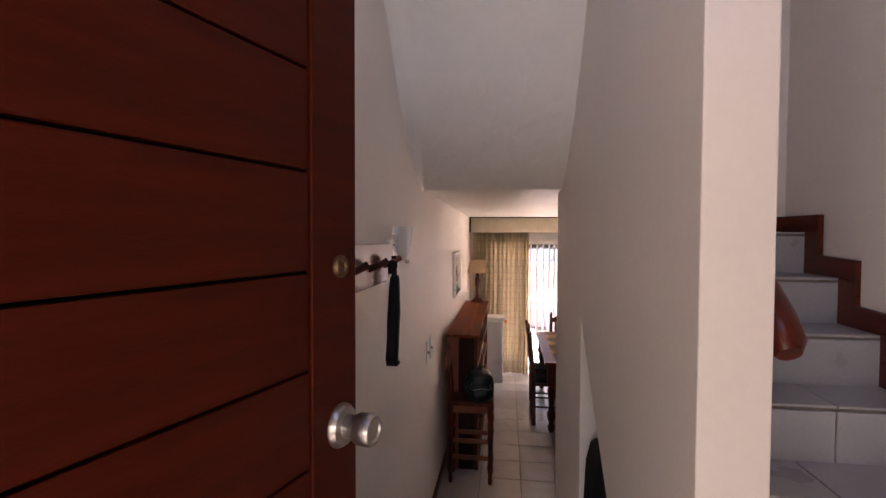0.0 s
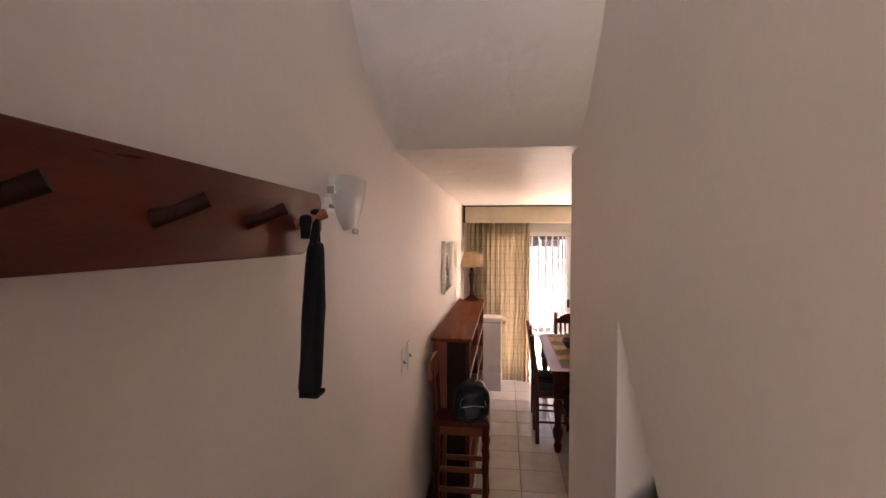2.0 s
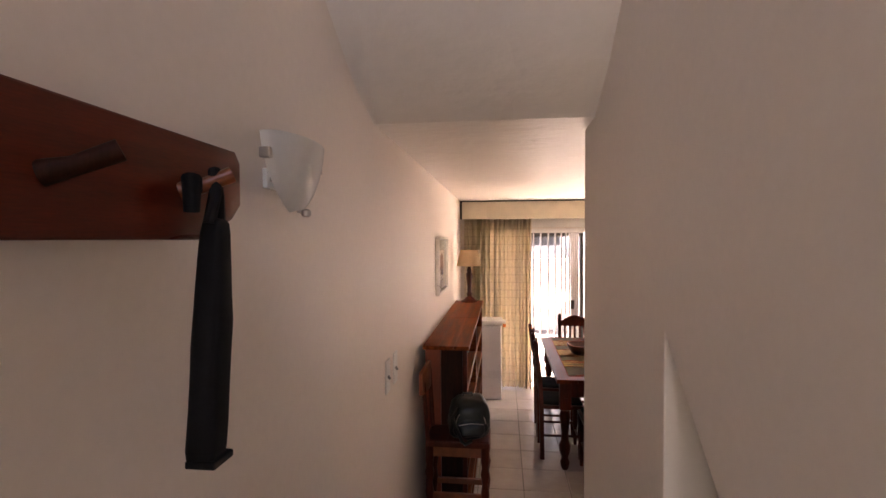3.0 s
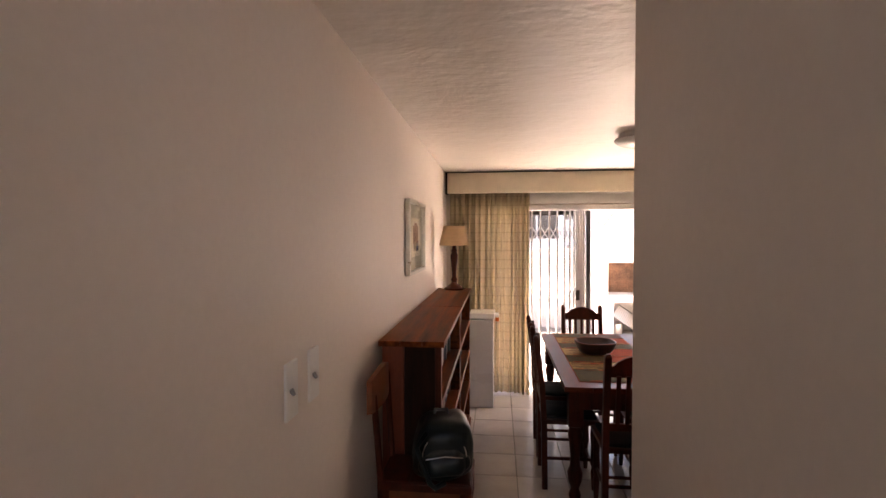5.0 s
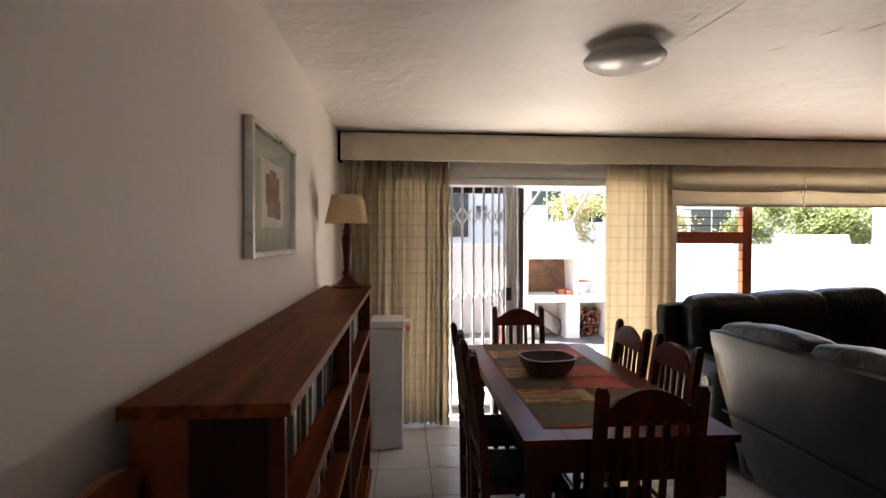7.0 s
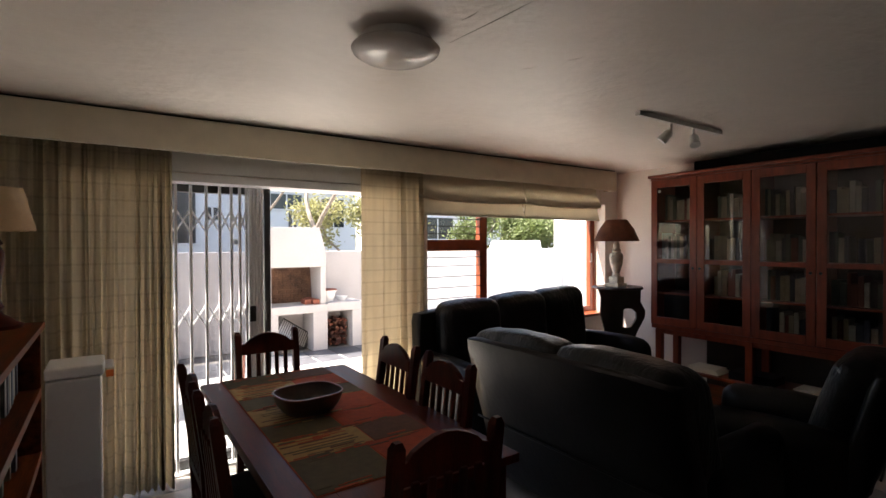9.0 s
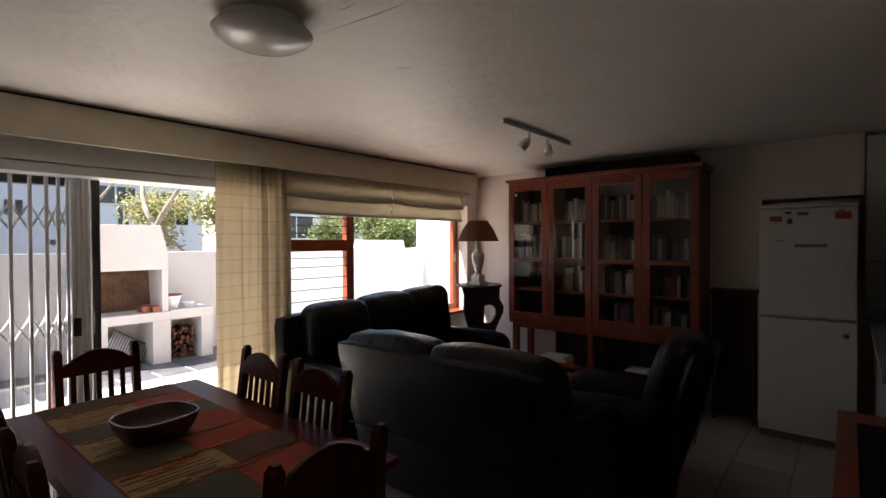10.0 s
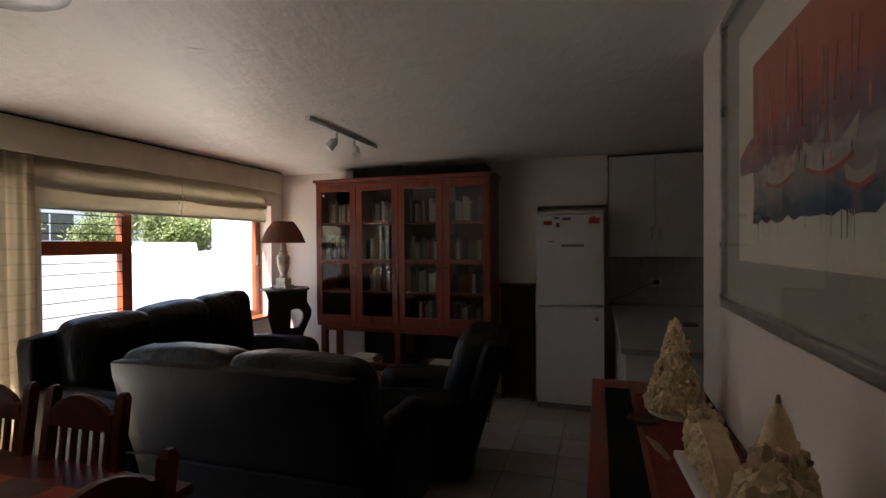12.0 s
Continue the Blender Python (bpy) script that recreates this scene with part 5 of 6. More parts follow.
part("front", box(4.7, 6.18, 0.05, 4.72, 6.45, 1.097), DARKBROWN, cs)

# ---- sideboard ----
sb = thing("sideboard", "long dark red wooden sideboard against the wall", "sideboard", (0, 0, 0))
SX0, SX1, SY1 = 0.82, 2.46, 5.585
for k in range(3):
    w = (SY1 - 5.105) / 3
    part("top_plank", box(SX0, 5.105 + w * k, 0.825, SX1, 5.105 + w * (k + 1) - 0.001, 0.855, 0.005), mat("sideboard_wood", (0.24, 0.03, 0.011), 0.36, var=0.25, scale=4, fine=50, stretch=(0.8, 9, 9), bump=0.06, coat=0.3) if k == 0 else bpy.data.materials["sideboard_wood"], sb)
part("carcass", box(SX0 + 0.03, 5.12, 0.1, SX1 - 0.03, SY1 - 0.04, 0.825, 0.003), WOOD, sb)
for k in range(4):
    a = SX0 + 0.04 + 0.392 * k
    dd = part("door_panel", box(a, SY1 - 0.04, 0.16, a + 0.375, SY1 - 0.022, 0.6, 0.004), CABWOOD, sb)
    dr = part("drawer", box(a, SY1 - 0.04, 0.63, a + 0.375, SY1 - 0.022, 0.8, 0.004), CABWOOD, sb)
    part("pull", lathe([(0.008, 0), (0.015, 0.014), (0.003, 0.02)], 12), STEEL, dr).matrix_local = pose(a + 0.187, SY1 - 0.022, 0.71, -90, 0, 0)
for x in (SX0 + 0.06, SX1 - 0.06):
    for y in (5.16, SY1 - 0.08):
        part("foot", lathe([(0.02, 0), (0.032, 0.04), (0.026, 0.1)], 12), WOOD, sb).location = (x, y, 0)
part("raised_edge", box(SX0 + 0.01, 5.103, 0.856, SX1, 5.118, 0.868, 0.003), WOOD, sb)
sc2 = thing("side_cabinet", "worn reddish wooden cabinet with scuffed top beside the sideboard", "cabinet", (0, 0, 0))
part("top", box(0.425, 5.105, 0.842, 0.812, 5.745, 0.868, 0.004), CASEWOOD, sc2, "scuffed wooden top")
part("body", box(0.445, 5.112, 0.02, 0.8, 5.725, 0.842, 0.003), WOOD, sc2)
for a, b in ((0.06, 0.42), (0.44, 0.8)):
    part("drawer_front", box(0.455, 5.726, a, 0.79, 5.74, b, 0.003), CABWOOD, sc2)
solo("runner_cloth", box(0.85, 5.42, 0.8555, 2.30, 5.525, 0.859, 0.001, 1), BLACKCLOTH, "narrow black cloth runner along the sideboard", "runner")
MIRR = mat("red_mat", (0.2, 0.02, 0.012), 0.8, var=0.2, scale=30)
solo("red_place_mat", box(1.25, 5.14, 0.8555, 2.25, 5.40, 0.858, 0.001, 1), MIRR, "dark red cloth mat on the sideboard", "mat")


def shell_cone(name, at, h, r, seed, label, bare=0.0, lump=1.0):
    """A cone crusted with shells on a round foot."""
    rn = random.Random(seed)
    bm = lathe([(r * 0.85, 0.03), (r * 0.9, 0.05), (r * 0.6, h * 0.45), (r * 0.2, h * 0.9), (0.004, h)], 24)
    t = thing(name, label, "ornament", at)
    for k in range(420):
        u = rn.random() ** 1.4
        z = 0.045 + (h - 0.06) * u
        if bare and u > 1 - bare:
            continue
        rad = r * 0.9 * (1 - u) + 0.008
        a = rn.uniform(0, 2 * math.pi)
        s = rn.uniform(0.013, 0.027) * (1.15 - 0.5 * u) * lump
        own = bmesh.new()
        bmesh.ops.create_icosphere(own, subdivisions=1, radius=1, matrix=Matrix.LocRotScale((rad * math.cos(a), rad * math.sin(a), z), Euler((rn.uniform(0, 3), rn.uniform(0, 3), a)), (s, s * 0.75, s * 0.55)))
        merge(bm, own)
    part("shell_cone", bm, SHELLS, t, smooth=True)
    if bare:
        part("bare_tip", lathe([(r * (0.1 + bare * 0.75), h * (0.98 - bare)), (r * bare * 0.55, h * 0.88), (0.003, h + 0.012)], 20), SHELLTIP, t, "smooth brown pointed tip", True)
    part("foot", lathe([(r * 0.75, 0), (r * 1.0, 0.01), (r * 0.95, 0.025), (r * 0.6, 0.04)], 28), CERAMIC, t, smooth=True)
    rn2 = random.Random(seed + 1)
    for k in range(7):
        a, u = rn2.uniform(2.2, 5.6), rn2.uniform(0.1, 0.8)
        z = 0.06 + (h - 0.08) * u
        rad = r * 0.95 * (1 - u) + 0.012
        part("dark_shell", lathe([(0.002, 0), (0.009, 0.006), (0.006, 0.014), (0.002, 0.02)], 8), SHELLRED, t).matrix_local = pose(rad * math.cos(a), rad * math.sin(a), z, 0, 70, math.degrees(a))
    return t


shell_cone("shell_tree", (1.98, 5.268, 0.858), 0.385, 0.1, 4, "cream shell-covered cone tree on the sideboard")
shell_cone("shell_tree", (0.93, 5.235, 0.8555), 0.385, 0.105, 9, "cream shell-covered cone with bare tip on the sideboard", 0.22, 1.3)
sr = thing("shell_holder", "shell-covered upright holder with white base on the sideboard", "ornament", (1.38, 5.255, 0.858), 4)
part("base", box(-0.2, -0.055, 0, 0.2, 0.06, 0.022, 0.004), PLASTIC, sr)
rn = random.Random(31)
arch = [(-0.17, 0.022), (0.19, 0.022), (0.19, 0.06), (0.15, 0.15), (0.1, 0.185), (0.02, 0.17), (-0.08, 0.14), (-0.15, 0.09)]
bm = extrude(arch, "y", -0.03, 0.03)
for k in range(260):
    x, z = rn.uniform(-0.16, 0.18), rn.uniform(0.03, 0.19)
    lim = 0.19 - 0.9 * max(0, 0.08 - x) ** 1.3 * 0.8
    if z > lim or (x > 0.15 and z > 0.12):
        continue
    s = rn.uniform(0.011, 0.02)
    own = bmesh.new()
    bmesh.ops.create_icosphere(own, subdivisions=1, radius=1, matrix=Matrix.LocRotScale((x, rn.choice((-0.032, 0.032, rn.uniform(-0.03, 0.03))), z), Euler((rn.uniform(0, 3), rn.uniform(0, 3), 0)), (s, s * 0.7, s * 0.6)))
    merge(bm, own)
part("shell_crust", bm, SHELLS, sr, smooth=True)
dsh = thing("brass_dish", "small brass dish with key on the sideboard", "dish", (1.87, 5.395, 0.859))
part("dish", lathe([(0.045, 0), (0.055, 0.006), (0.056, 0.016), (0.05, 0.017), (0.042, 0.01), (0.004, 0.009)], 24), BRASS, dsh, smooth=True)
sc_ = thing("shell_spoon", "thin shell spoon lying on the red mat", "ornament", (1.62, 5.37, 0.8585), 4)
part("spoon", tube([(0.08, 0.02, 0.006), (0, 0, 0.007), (-0.1, -0.02, 0.006)], [0.005, 0.012, 0.006]), SHELLTIP, sc_, smooth=True)

# ---- large framed painting ----
art = thing("framed_painting", "large silver-framed watercolour of red and blue boats", "painting", (0, FRONT + 0.002, 0))
AX0, AX1, AZ0, AZ1 = 0.62, 1.895, 1.30, 2.325
for b in ((AX0, 0, AZ0, AX0 + 0.032, 0.03, AZ1), (AX1 - 0.032, 0, AZ0, AX1, 0.03, AZ1), (AX0 + 0.032, 0, AZ0, AX1 - 0.032, 0.03, AZ0 + 0.032), (AX0 + 0.032, 0, AZ1 - 0.032, AX1 - 0.032, 0.03, AZ1)):
    part("frame_bar", box(*b, 0.006), SILVERFRAME, art)
part("mount", box(AX0 + 0.032, 0.004, AZ0 + 0.032, AX1 - 0.032, 0.010, AZ1 - 0.032), MATGREY, art)
part("sheet", box(AX0 + 0.15, 0.010, AZ0 + 0.175, AX1 - 0.195, 0.012, AZ1 - 0.13), PAPER, art, "cream sheet")


def paint_mat(name, c1, c2, scale):
    return mat(name, c1, 0.9, var=0.2, scale=scale, fine=scale * 6, stretch=(2.2, 1, 0.9), bump=0.05, tint=c2)


def wash_mat(name, bands):
    """Watercolour: bands of colour by height that run into one another, with wet streaks above and blooms all over."""
    m = mat(name, (0.5, 0.5, 0.5), 0.9, var=0.1, scale=9, fine=120, bump=0.05)
    n, l = m.node_tree.nodes, m.node_tree.links.new
    p = n["Principled BSDF"]
    geo, sep, mp = n.new("ShaderNodeNewGeometry"), n.new("ShaderNodeSeparateXYZ"), n.new("ShaderNodeMapping")
    l(geo.outputs["Position"], sep.inputs[0]), l(geo.outputs["Position"], mp.inputs[0])
    mp.inputs["Scale"].default_value = (3.5, 1, 9)
    warp = n.new("ShaderNodeTexNoise")
    warp.inputs["Scale"].default_value, warp.inputs["Detail"].default_value, warp.inputs["Distortion"].default_value = 1.7, 6, 0.8
    l(mp.outputs[0], warp.inputs["Vector"])
    mr = n.new("ShaderNodeMapRange")
    mr.inputs[1].default_value, mr.inputs[2].default_value = 1.57, 2.07
    wig = n.new("ShaderNodeMath")
    wig.operation, wig.inputs[1].default_value = "MULTIPLY_ADD", 0.42
    l(sep.outputs["Z"], mr.inputs[0]), l(warp.outputs[0], wig.inputs[0]), l(mr.outputs[0], wig.inputs[2])
    ramp = n.new("ShaderNodeValToRGB")
    e = ramp.color_ramp.elements
    while len(e) < len(bands):
        e.new(0.5)
    for k, (at, c) in enumerate(bands):
        e[k].position, e[k].color = at, (*c, 1)
    l(wig.outputs[0], ramp.inputs[0])
    mp2, streak, sr_ = n.new("ShaderNodeMapping"), n.new("ShaderNodeTexNoise"), n.new("ShaderNodeValToRGB")
    mp2.inputs["Scale"].default_value = (15, 1, 3.5)
    streak.inputs["Scale"].default_value, streak.inputs["Detail"].default_value = 1.0, 5
    sr_.color_ramp.elements[0].position, sr_.color_ramp.elements[1].position = 0.5, 0.72
    sr_.color_ramp.elements[1].color = (0.4, 0.4, 0.4, 1)
    l(geo.outputs["Position"], mp2.inputs[0]), l(mp2.outputs[0], streak.inputs["Vector"]), l(streak.outputs[0], sr_.inputs[0])
    mix = n.new("ShaderNodeMix")
    mix.data_type = "RGBA"
    mix.inputs[7].default_value = (0.55, 0.36, 0.31, 1)
    l(sr_.outputs[0], mix.inputs[0]), l(ramp.outputs[0], mix.inputs[6]), l(mix.outputs[2], p.inputs["Base Color"])
    return m


def blot(pts, y):
    return extrude(pts, "y", y, y + 0.0004)


WASH = wash_mat("boat_watercolour", ((0.1, (0.05, 0.045, 0.07)), (0.27, (0.05, 0.1, 0.16)), (0.38, (0.26, 0.24, 0.25)), (0.5, (0.45, 0.37, 0.33)), (0.6, (0.2, 0.13, 0.18)), (0.72, (0.34, 0.13, 0.14)), (0.82, (0.48, 0.12, 0.085)), (1.0, (0.52, 0.17, 0.11))))
rn = random.Random(8)
left_edge = [(1.548, 2.055), (1.545, 1.93), (1.543, 1.845), (1.6, 1.835), (1.688, 1.80), (1.684, 1.745), (1.545, 1.74), (1.54, 1.68), (1.548, 1.59)]
low = [(1.548 - 0.04 * k, 1.59 + rn.uniform(-0.008, 0.01)) for k in range(1, 18)]
part("painted_wash", blot(left_edge + low + [(0.84, 1.6), (0.84, 2.055)], 0.0121), WASH, art, "red sky over blue water in watercolour")
CREAMW = paint_mat("cream_wash", (0.5, 0.44, 0.38), (0.36, 0.32, 0.3), 22)
REDW = paint_mat("red_line_wash", (0.45, 0.08, 0.06), (0.4, 0.16, 0.12), 22)
DARKW = paint_mat("dark_wash", (0.06, 0.08, 0.11), (0.2, 0.18, 0.2), 30)
PINKW = paint_mat("pink_wash", (0.5, 0.25, 0.21), (0.46, 0.2, 0.16), 26)
for k, (x, z, w, h) in enumerate(((1.33, 1.715, 0.24, 0.07), (1.05, 1.72, 0.26, 0.085), (0.92, 1.66, 0.12, 0.05))):
    top = [(x + w * (0.5 - q / 8), z + h * (0.55 - 0.55 * math.sin(math.pi * q / 8))) for q in range(9)]
    keel = [(x - w * (0.42 - 0.84 * q / 6), z - h * (0.3 + 0.25 * math.sin(math.pi * q / 6))) for q in range(7)]
    part("painted_boat", blot(top + keel, 0.0126), CREAMW, art)
    part("painted_waterline", blot([(a, c - 0.004) for a, c in keel] + [(a, c + 0.006) for a, c in keel[::-1]], 0.0131), REDW, art)
for k in range(34):
    x, z = rn.uniform(0.88, 1.5), rn.uniform(1.7, 1.84)
    hgt, w = rn.uniform(0.02, 0.05), rn.uniform(0.002, 0.007)
    part("painted_figure", blot([(x + w * math.cos(a) * (1 + 0.3 * math.sin(3 * a)), z + hgt / 2 * math.sin(a)) for a in [2 * math.pi * q / 9 for q in range(9)]], 0.0136), rn.choice((DARKW, DARKW, CREAMW, PINKW)), art)
for k in range(12):
    x, z = rn.uniform(0.9, 1.5), rn.uniform(1.78, 1.84)
    hgt, bend = rn.uniform(0.1, 0.2), rn.uniform(-0.02, 0.02)
    part("painted_mast", tube([(x, 0.0137, z), (x + bend * 0.3, 0.0137, z + hgt * 0.5), (x + bend, 0.0137, z + hgt)], [0.0022, 0.0018, 0.0008], 5), PINKW, art)
part("painted_sail", blot([(1.475 + 0.03 * math.cos(a), 1.945 + 0.075 * math.sin(a)) for a in [2 * math.pi * k / 22 for k in range(22)]], 0.0126), PINKW, art)
for k in range(14):
    x, ln = rn.uniform(0.9, 1.5), rn.uniform(0.02, 0.06)
    part("paint_drip", blot([(x - 0.0018, 1.595), (x + 0.0018, 1.595), (x + 0.001, 1.59 - ln), (x - 0.001, 1.59 - ln)], 0.0126), rn.choice((DARKW, CREAMW)), art)
part("glazing", box(AX0 + 0.032, 0.023, AZ0 + 0.032, AX1 - 0.032, 0.025, AZ1 - 0.032), CLEAR, art)

# ---- passage things ----
rk = thing("coat_rack", "dark red wooden coat rack with pegs on the wall", "coat rack", (-0.582, 0, 0))
bd = [(2.3, 1.926), (3.515, 1.917), (3.6, 1.95), (3.627, 1.975), (3.627, 2.046), (3.612, 2.064), (2.3, 2.084)]
part("board", extrude(bd, "x", 0, 0.022, 0.003), RACKWOOD, rk)
for y in (2.5, 3.3):
    part("spacer", box(-0.066, y, 1.95, 0.0, y + 0.06, 2.04, 0.003), RACKWOOD, rk)
for y in (2.54, 2.78, 3.02, 3.26, 3.47):
    part("peg", tube([(0.02, y, 1.985), (0.045, y + 0.012, 1.993), (0.078, y + 0.035, 2.012)], [0.014, 0.0105, 0.012], 12), ORANGEWOOD if y > 3.4 else DARKBROWN, rk, smooth=True)
um = thing("umbrella", "folded black umbrella in its sleeve hanging from a peg", "umbrella", (-0.524, 3.49, 0))
bm = soft_box(-0.021, -0.023, 1.61, 0.021, 0.024, 1.945, 0.010, 0.003, 2, 9)
for v in bm.verts:
    w = noise.noise(Vector((v.co.x * 6, v.co.y * 6, v.co.z * 9)))
    v.co.x += 0.004 * w
    v.co.y += 0.006 * noise.noise(Vector((3, v.co.y * 4, v.co.z * 14)))
    top = max(0, v.co.z - 1.8) / 0.145
    v.co.x *= 1 - 0.25 * top
    v.co.y = v.co.y * (1 - 0.3 * top) - 0.06 * (1.945 - v.co.z)
part("sleeve", bm, BLACKCLOTH, um, smooth=True)
part("hem", box(-0.022, -0.046, 1.603, 0.022, 0.003, 1.614, 0.003), BLACKCLOTH, um)
part("handle", tube([(-0.012, -0.03, 1.985), (0.0, -0.05, 2.0), (-0.004, -0.045, 1.955)], [0.012, 0.013, 0.01], 10), BLACKCLOTH, um, smooth=True)
part("loop", tube([(0, -0.012, 1.94), (0.004, -0.002, 1.985), (0.0, 0.003, 2.017), (-0.006, 0.012, 2.016), (-0.004, 0.018, 1.98), (0, 0.012, 1.94)], 0.009, 8), BLACKCLOTH, um, smooth=True)

sc = thing("wall_sconce", "frosted glass shield wall light with steel clips", "wall light", (L, 3.91, 2.045))
bm = bmesh.new()
rows = []
for z, r, d in ((-0.07, 0.02, 0.075), (-0.055, 0.045, 0.083), (-0.03, 0.08, 0.09), (0.01, 0.118, 0.096), (0.05, 0.142, 0.1), (0.088, 0.152, 0.102)):
    rows.append([bm.verts.new((0.058 + (d - 0.05) * math.sin(math.pi * k / 16), -r * math.cos(math.pi * k / 16), z + 0.006 * math.sin(math.pi * k / 16))) for k in range(17)])
for a, b in zip(rows, rows[1:]):
    for k in range(16):
        bm.faces.new((a[k], a[k + 1], b[k + 1], b[k]))
bmesh.ops.solidify(bm, geom=bm.faces[:], thickness=0.004)
part("glass", bm, FROST, sc, smooth=True)
part("cap", lathe([(0.006, -0.008), (0.011, -0.004), (0.011, 0.006), (0.006, 0.01)], 14), STEEL, sc, "small steel cap", True).location = (0.09, 0, -0.072)
for s, z in ((-1, 0.035), (1, 0.035)):
    part("clip", box(0.052, s * 0.137 - 0.008, z, 0.075, s * 0.137 + 0.008, z + 0.022, 0.003), STEEL, sc)
part("back_plate", box(0.0, -0.03, -0.015, 0.012, 0.03, 0.03, 0.003), PLASTIC, sc)
part("arm", box(0.012, -0.02, 0.0, 0.075, 0.02, 0.012, 0.003), STEEL, sc)

for y in (5.045, 5.205):
    sw = thing("light_switch", "white wall switch plate with small toggle", "light switch", (L, y, 1.27), group="switches on the wall")
    part("plate", box(0, -0.038, -0.077, 0.008, 0.038, 0.077, 0.003), PLASTIC, sw)
    part("toggle", tube([(0.008, -0.012, 0.004), (0.02, -0.014, -0.01)], [0.008, 0.0045], 8), GREYLINE, sw)

ub = thing("black_bag", "black bag stored in the gap below the stairs", "bag", (0.46, 3.79, 0.18))
part("body", soft_box(-0.19, -0.17, 0, 0.19, 0.17, 1.0, 0.06, 0.02, 7), BLACKCLOTH, ub, smooth=True)
part("handle", tube([(-0.12, 0, 0.99), (-0.1, 0, 1.03), (0.0, 0, 1.03), (0.02, 0, 0.99)], 0.012), BLACKCLOTH, ub, smooth=True)

# ---- outside ----
GZ = -0.1
structure("ground", box(-300, -300, GZ - 0.4, 300, 300, GZ - 0.02), GRASS)
patio = structure("patio", box(-3.2, 9.35, GZ - 0.02, 8.6, 13.35, GZ - 0.004), GROUT, "pale sunlit patio paving")
# Unseen roof, added and stretched to keep daylight out of the entry.
structure("porch_roof", box(-3.6, -5.5, 2.9, 3.6, 1.4, 3.05), ROOFDARK)
structure("entry_porch", box(-2.0, -2.5, GZ, 2.0, 1.4, HALL - 0.01), CONCRETE)
# One garden wall in two tones: greyer left of x = 3.9, whiter right.
structure("boundary_wall", box(-3.4, 13.35, GZ, 3.9, 13.55, 1.42, 0.01), BRAAI, "greyer stretch of the garden wall behind the barbecue")
structure("boundary_wall_right", box(3.9, 13.36, GZ, 8.6, 13.55, 1.42, 0.01), OUTWALL, "whiter stretch of the garden wall")
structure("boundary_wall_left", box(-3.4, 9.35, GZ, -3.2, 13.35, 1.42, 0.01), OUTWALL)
structure("neighbour_wing", box(8.6, 9.0, GZ, 8.9, 13.6, 3.4), OUTWALL, "tall white side wall")
structure("wall_cap", extrude([(6.55, 1.42), (7.95, 1.42), (7.9, 1.6), (6.65, 1.6)], "y", 13.36, 13.54, 0.01), OUTWALL)
slab = mesh_of("slab", box(-0.295, -0.295, -0.006, 0.295, 0.295, 0.012, 0.004, 1), mat("paving_slab", (0.76, 0.72, 0.65), 0.85, var=0.1, scale=3, fine=50, bump=0.3, dist=0.003, by_object=0.06))
for i in range(-2, 13):
    for j in range(5):
        part("slab", slab, None, patio).location = (-0.9 + 0.6 * i, 9.66 + 0.6 * j, GZ - 0.0)
slate = mesh_of("slate", box(-0.195, -0.195, -0.006, 0.195, 0.195, 0.014, 0.004, 1), SLATE)
for i in range(10):
    for j in range(2):
        part("slate", slate, None, patio).location = (0.9 + 0.4 * i, 12.17 + 0.4 * j, GZ)

# built-in barbecue: hood, hearth and wood stores
br = thing("outdoor_barbecue", "white built-in barbecue with chimney hood and wood store", "barbecue", (0, 0, 0))
YB0, YB1 = 12.78, 13.345
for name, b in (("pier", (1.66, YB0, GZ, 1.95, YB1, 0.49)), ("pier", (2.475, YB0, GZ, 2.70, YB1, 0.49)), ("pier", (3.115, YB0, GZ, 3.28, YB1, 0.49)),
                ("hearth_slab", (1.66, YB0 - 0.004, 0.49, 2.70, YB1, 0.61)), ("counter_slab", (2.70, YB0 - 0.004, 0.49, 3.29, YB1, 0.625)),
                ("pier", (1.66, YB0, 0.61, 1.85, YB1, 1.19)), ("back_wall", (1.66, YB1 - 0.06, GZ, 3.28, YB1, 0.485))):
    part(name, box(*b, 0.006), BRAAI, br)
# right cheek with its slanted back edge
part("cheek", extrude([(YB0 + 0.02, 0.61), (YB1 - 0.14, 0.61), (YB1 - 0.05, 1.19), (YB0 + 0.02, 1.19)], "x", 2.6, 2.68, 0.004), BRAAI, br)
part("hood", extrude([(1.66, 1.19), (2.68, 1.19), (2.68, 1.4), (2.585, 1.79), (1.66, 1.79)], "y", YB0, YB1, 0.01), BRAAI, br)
brick = mesh_of("brick", box(0, -0.02, 0, 0.116, 0.0, 0.068, 0.003, 1), SOOT)
for r_ in range(8):
    for c_ in range(7):
        x = 1.852 + 0.122 * c_ - (0.06 if r_ % 2 else 0)
        if 1.84 < x < 2.5:
            part("brick", brick, None, br).location = (x, YB1 - 0.026, 0.612 + 0.072 * r_)
part("fire_back", box(1.85, YB1 - 0.04, 0.61, 2.68, YB1, 1.19), SOOT, br, "sooty brick fire back")
for x, y in ((2.38, 0.1), (2.49, 0.04), (2.49, 0.27)):
    part("hearth_brick", box(x, YB0 + y, 0.612, x + 0.1, YB0 + y + 0.2, 0.685, 0.005), TERRACOTTA, br)
pot = thing("flower_pot", "white flower pot with dark soil on the barbecue counter", "flower pot", (2.80, 13.02, 0.625))
pot.scale = (1.2, 1.2, 1.2)
part("pot", lathe([(0.07, 0), (0.1, 0.12), (0.115, 0.14), (0.11, 0.155), (0.1, 0.15), (0.09, 0.13), (0.004, 0.125)], 24), PLASTIC, pot, smooth=True)
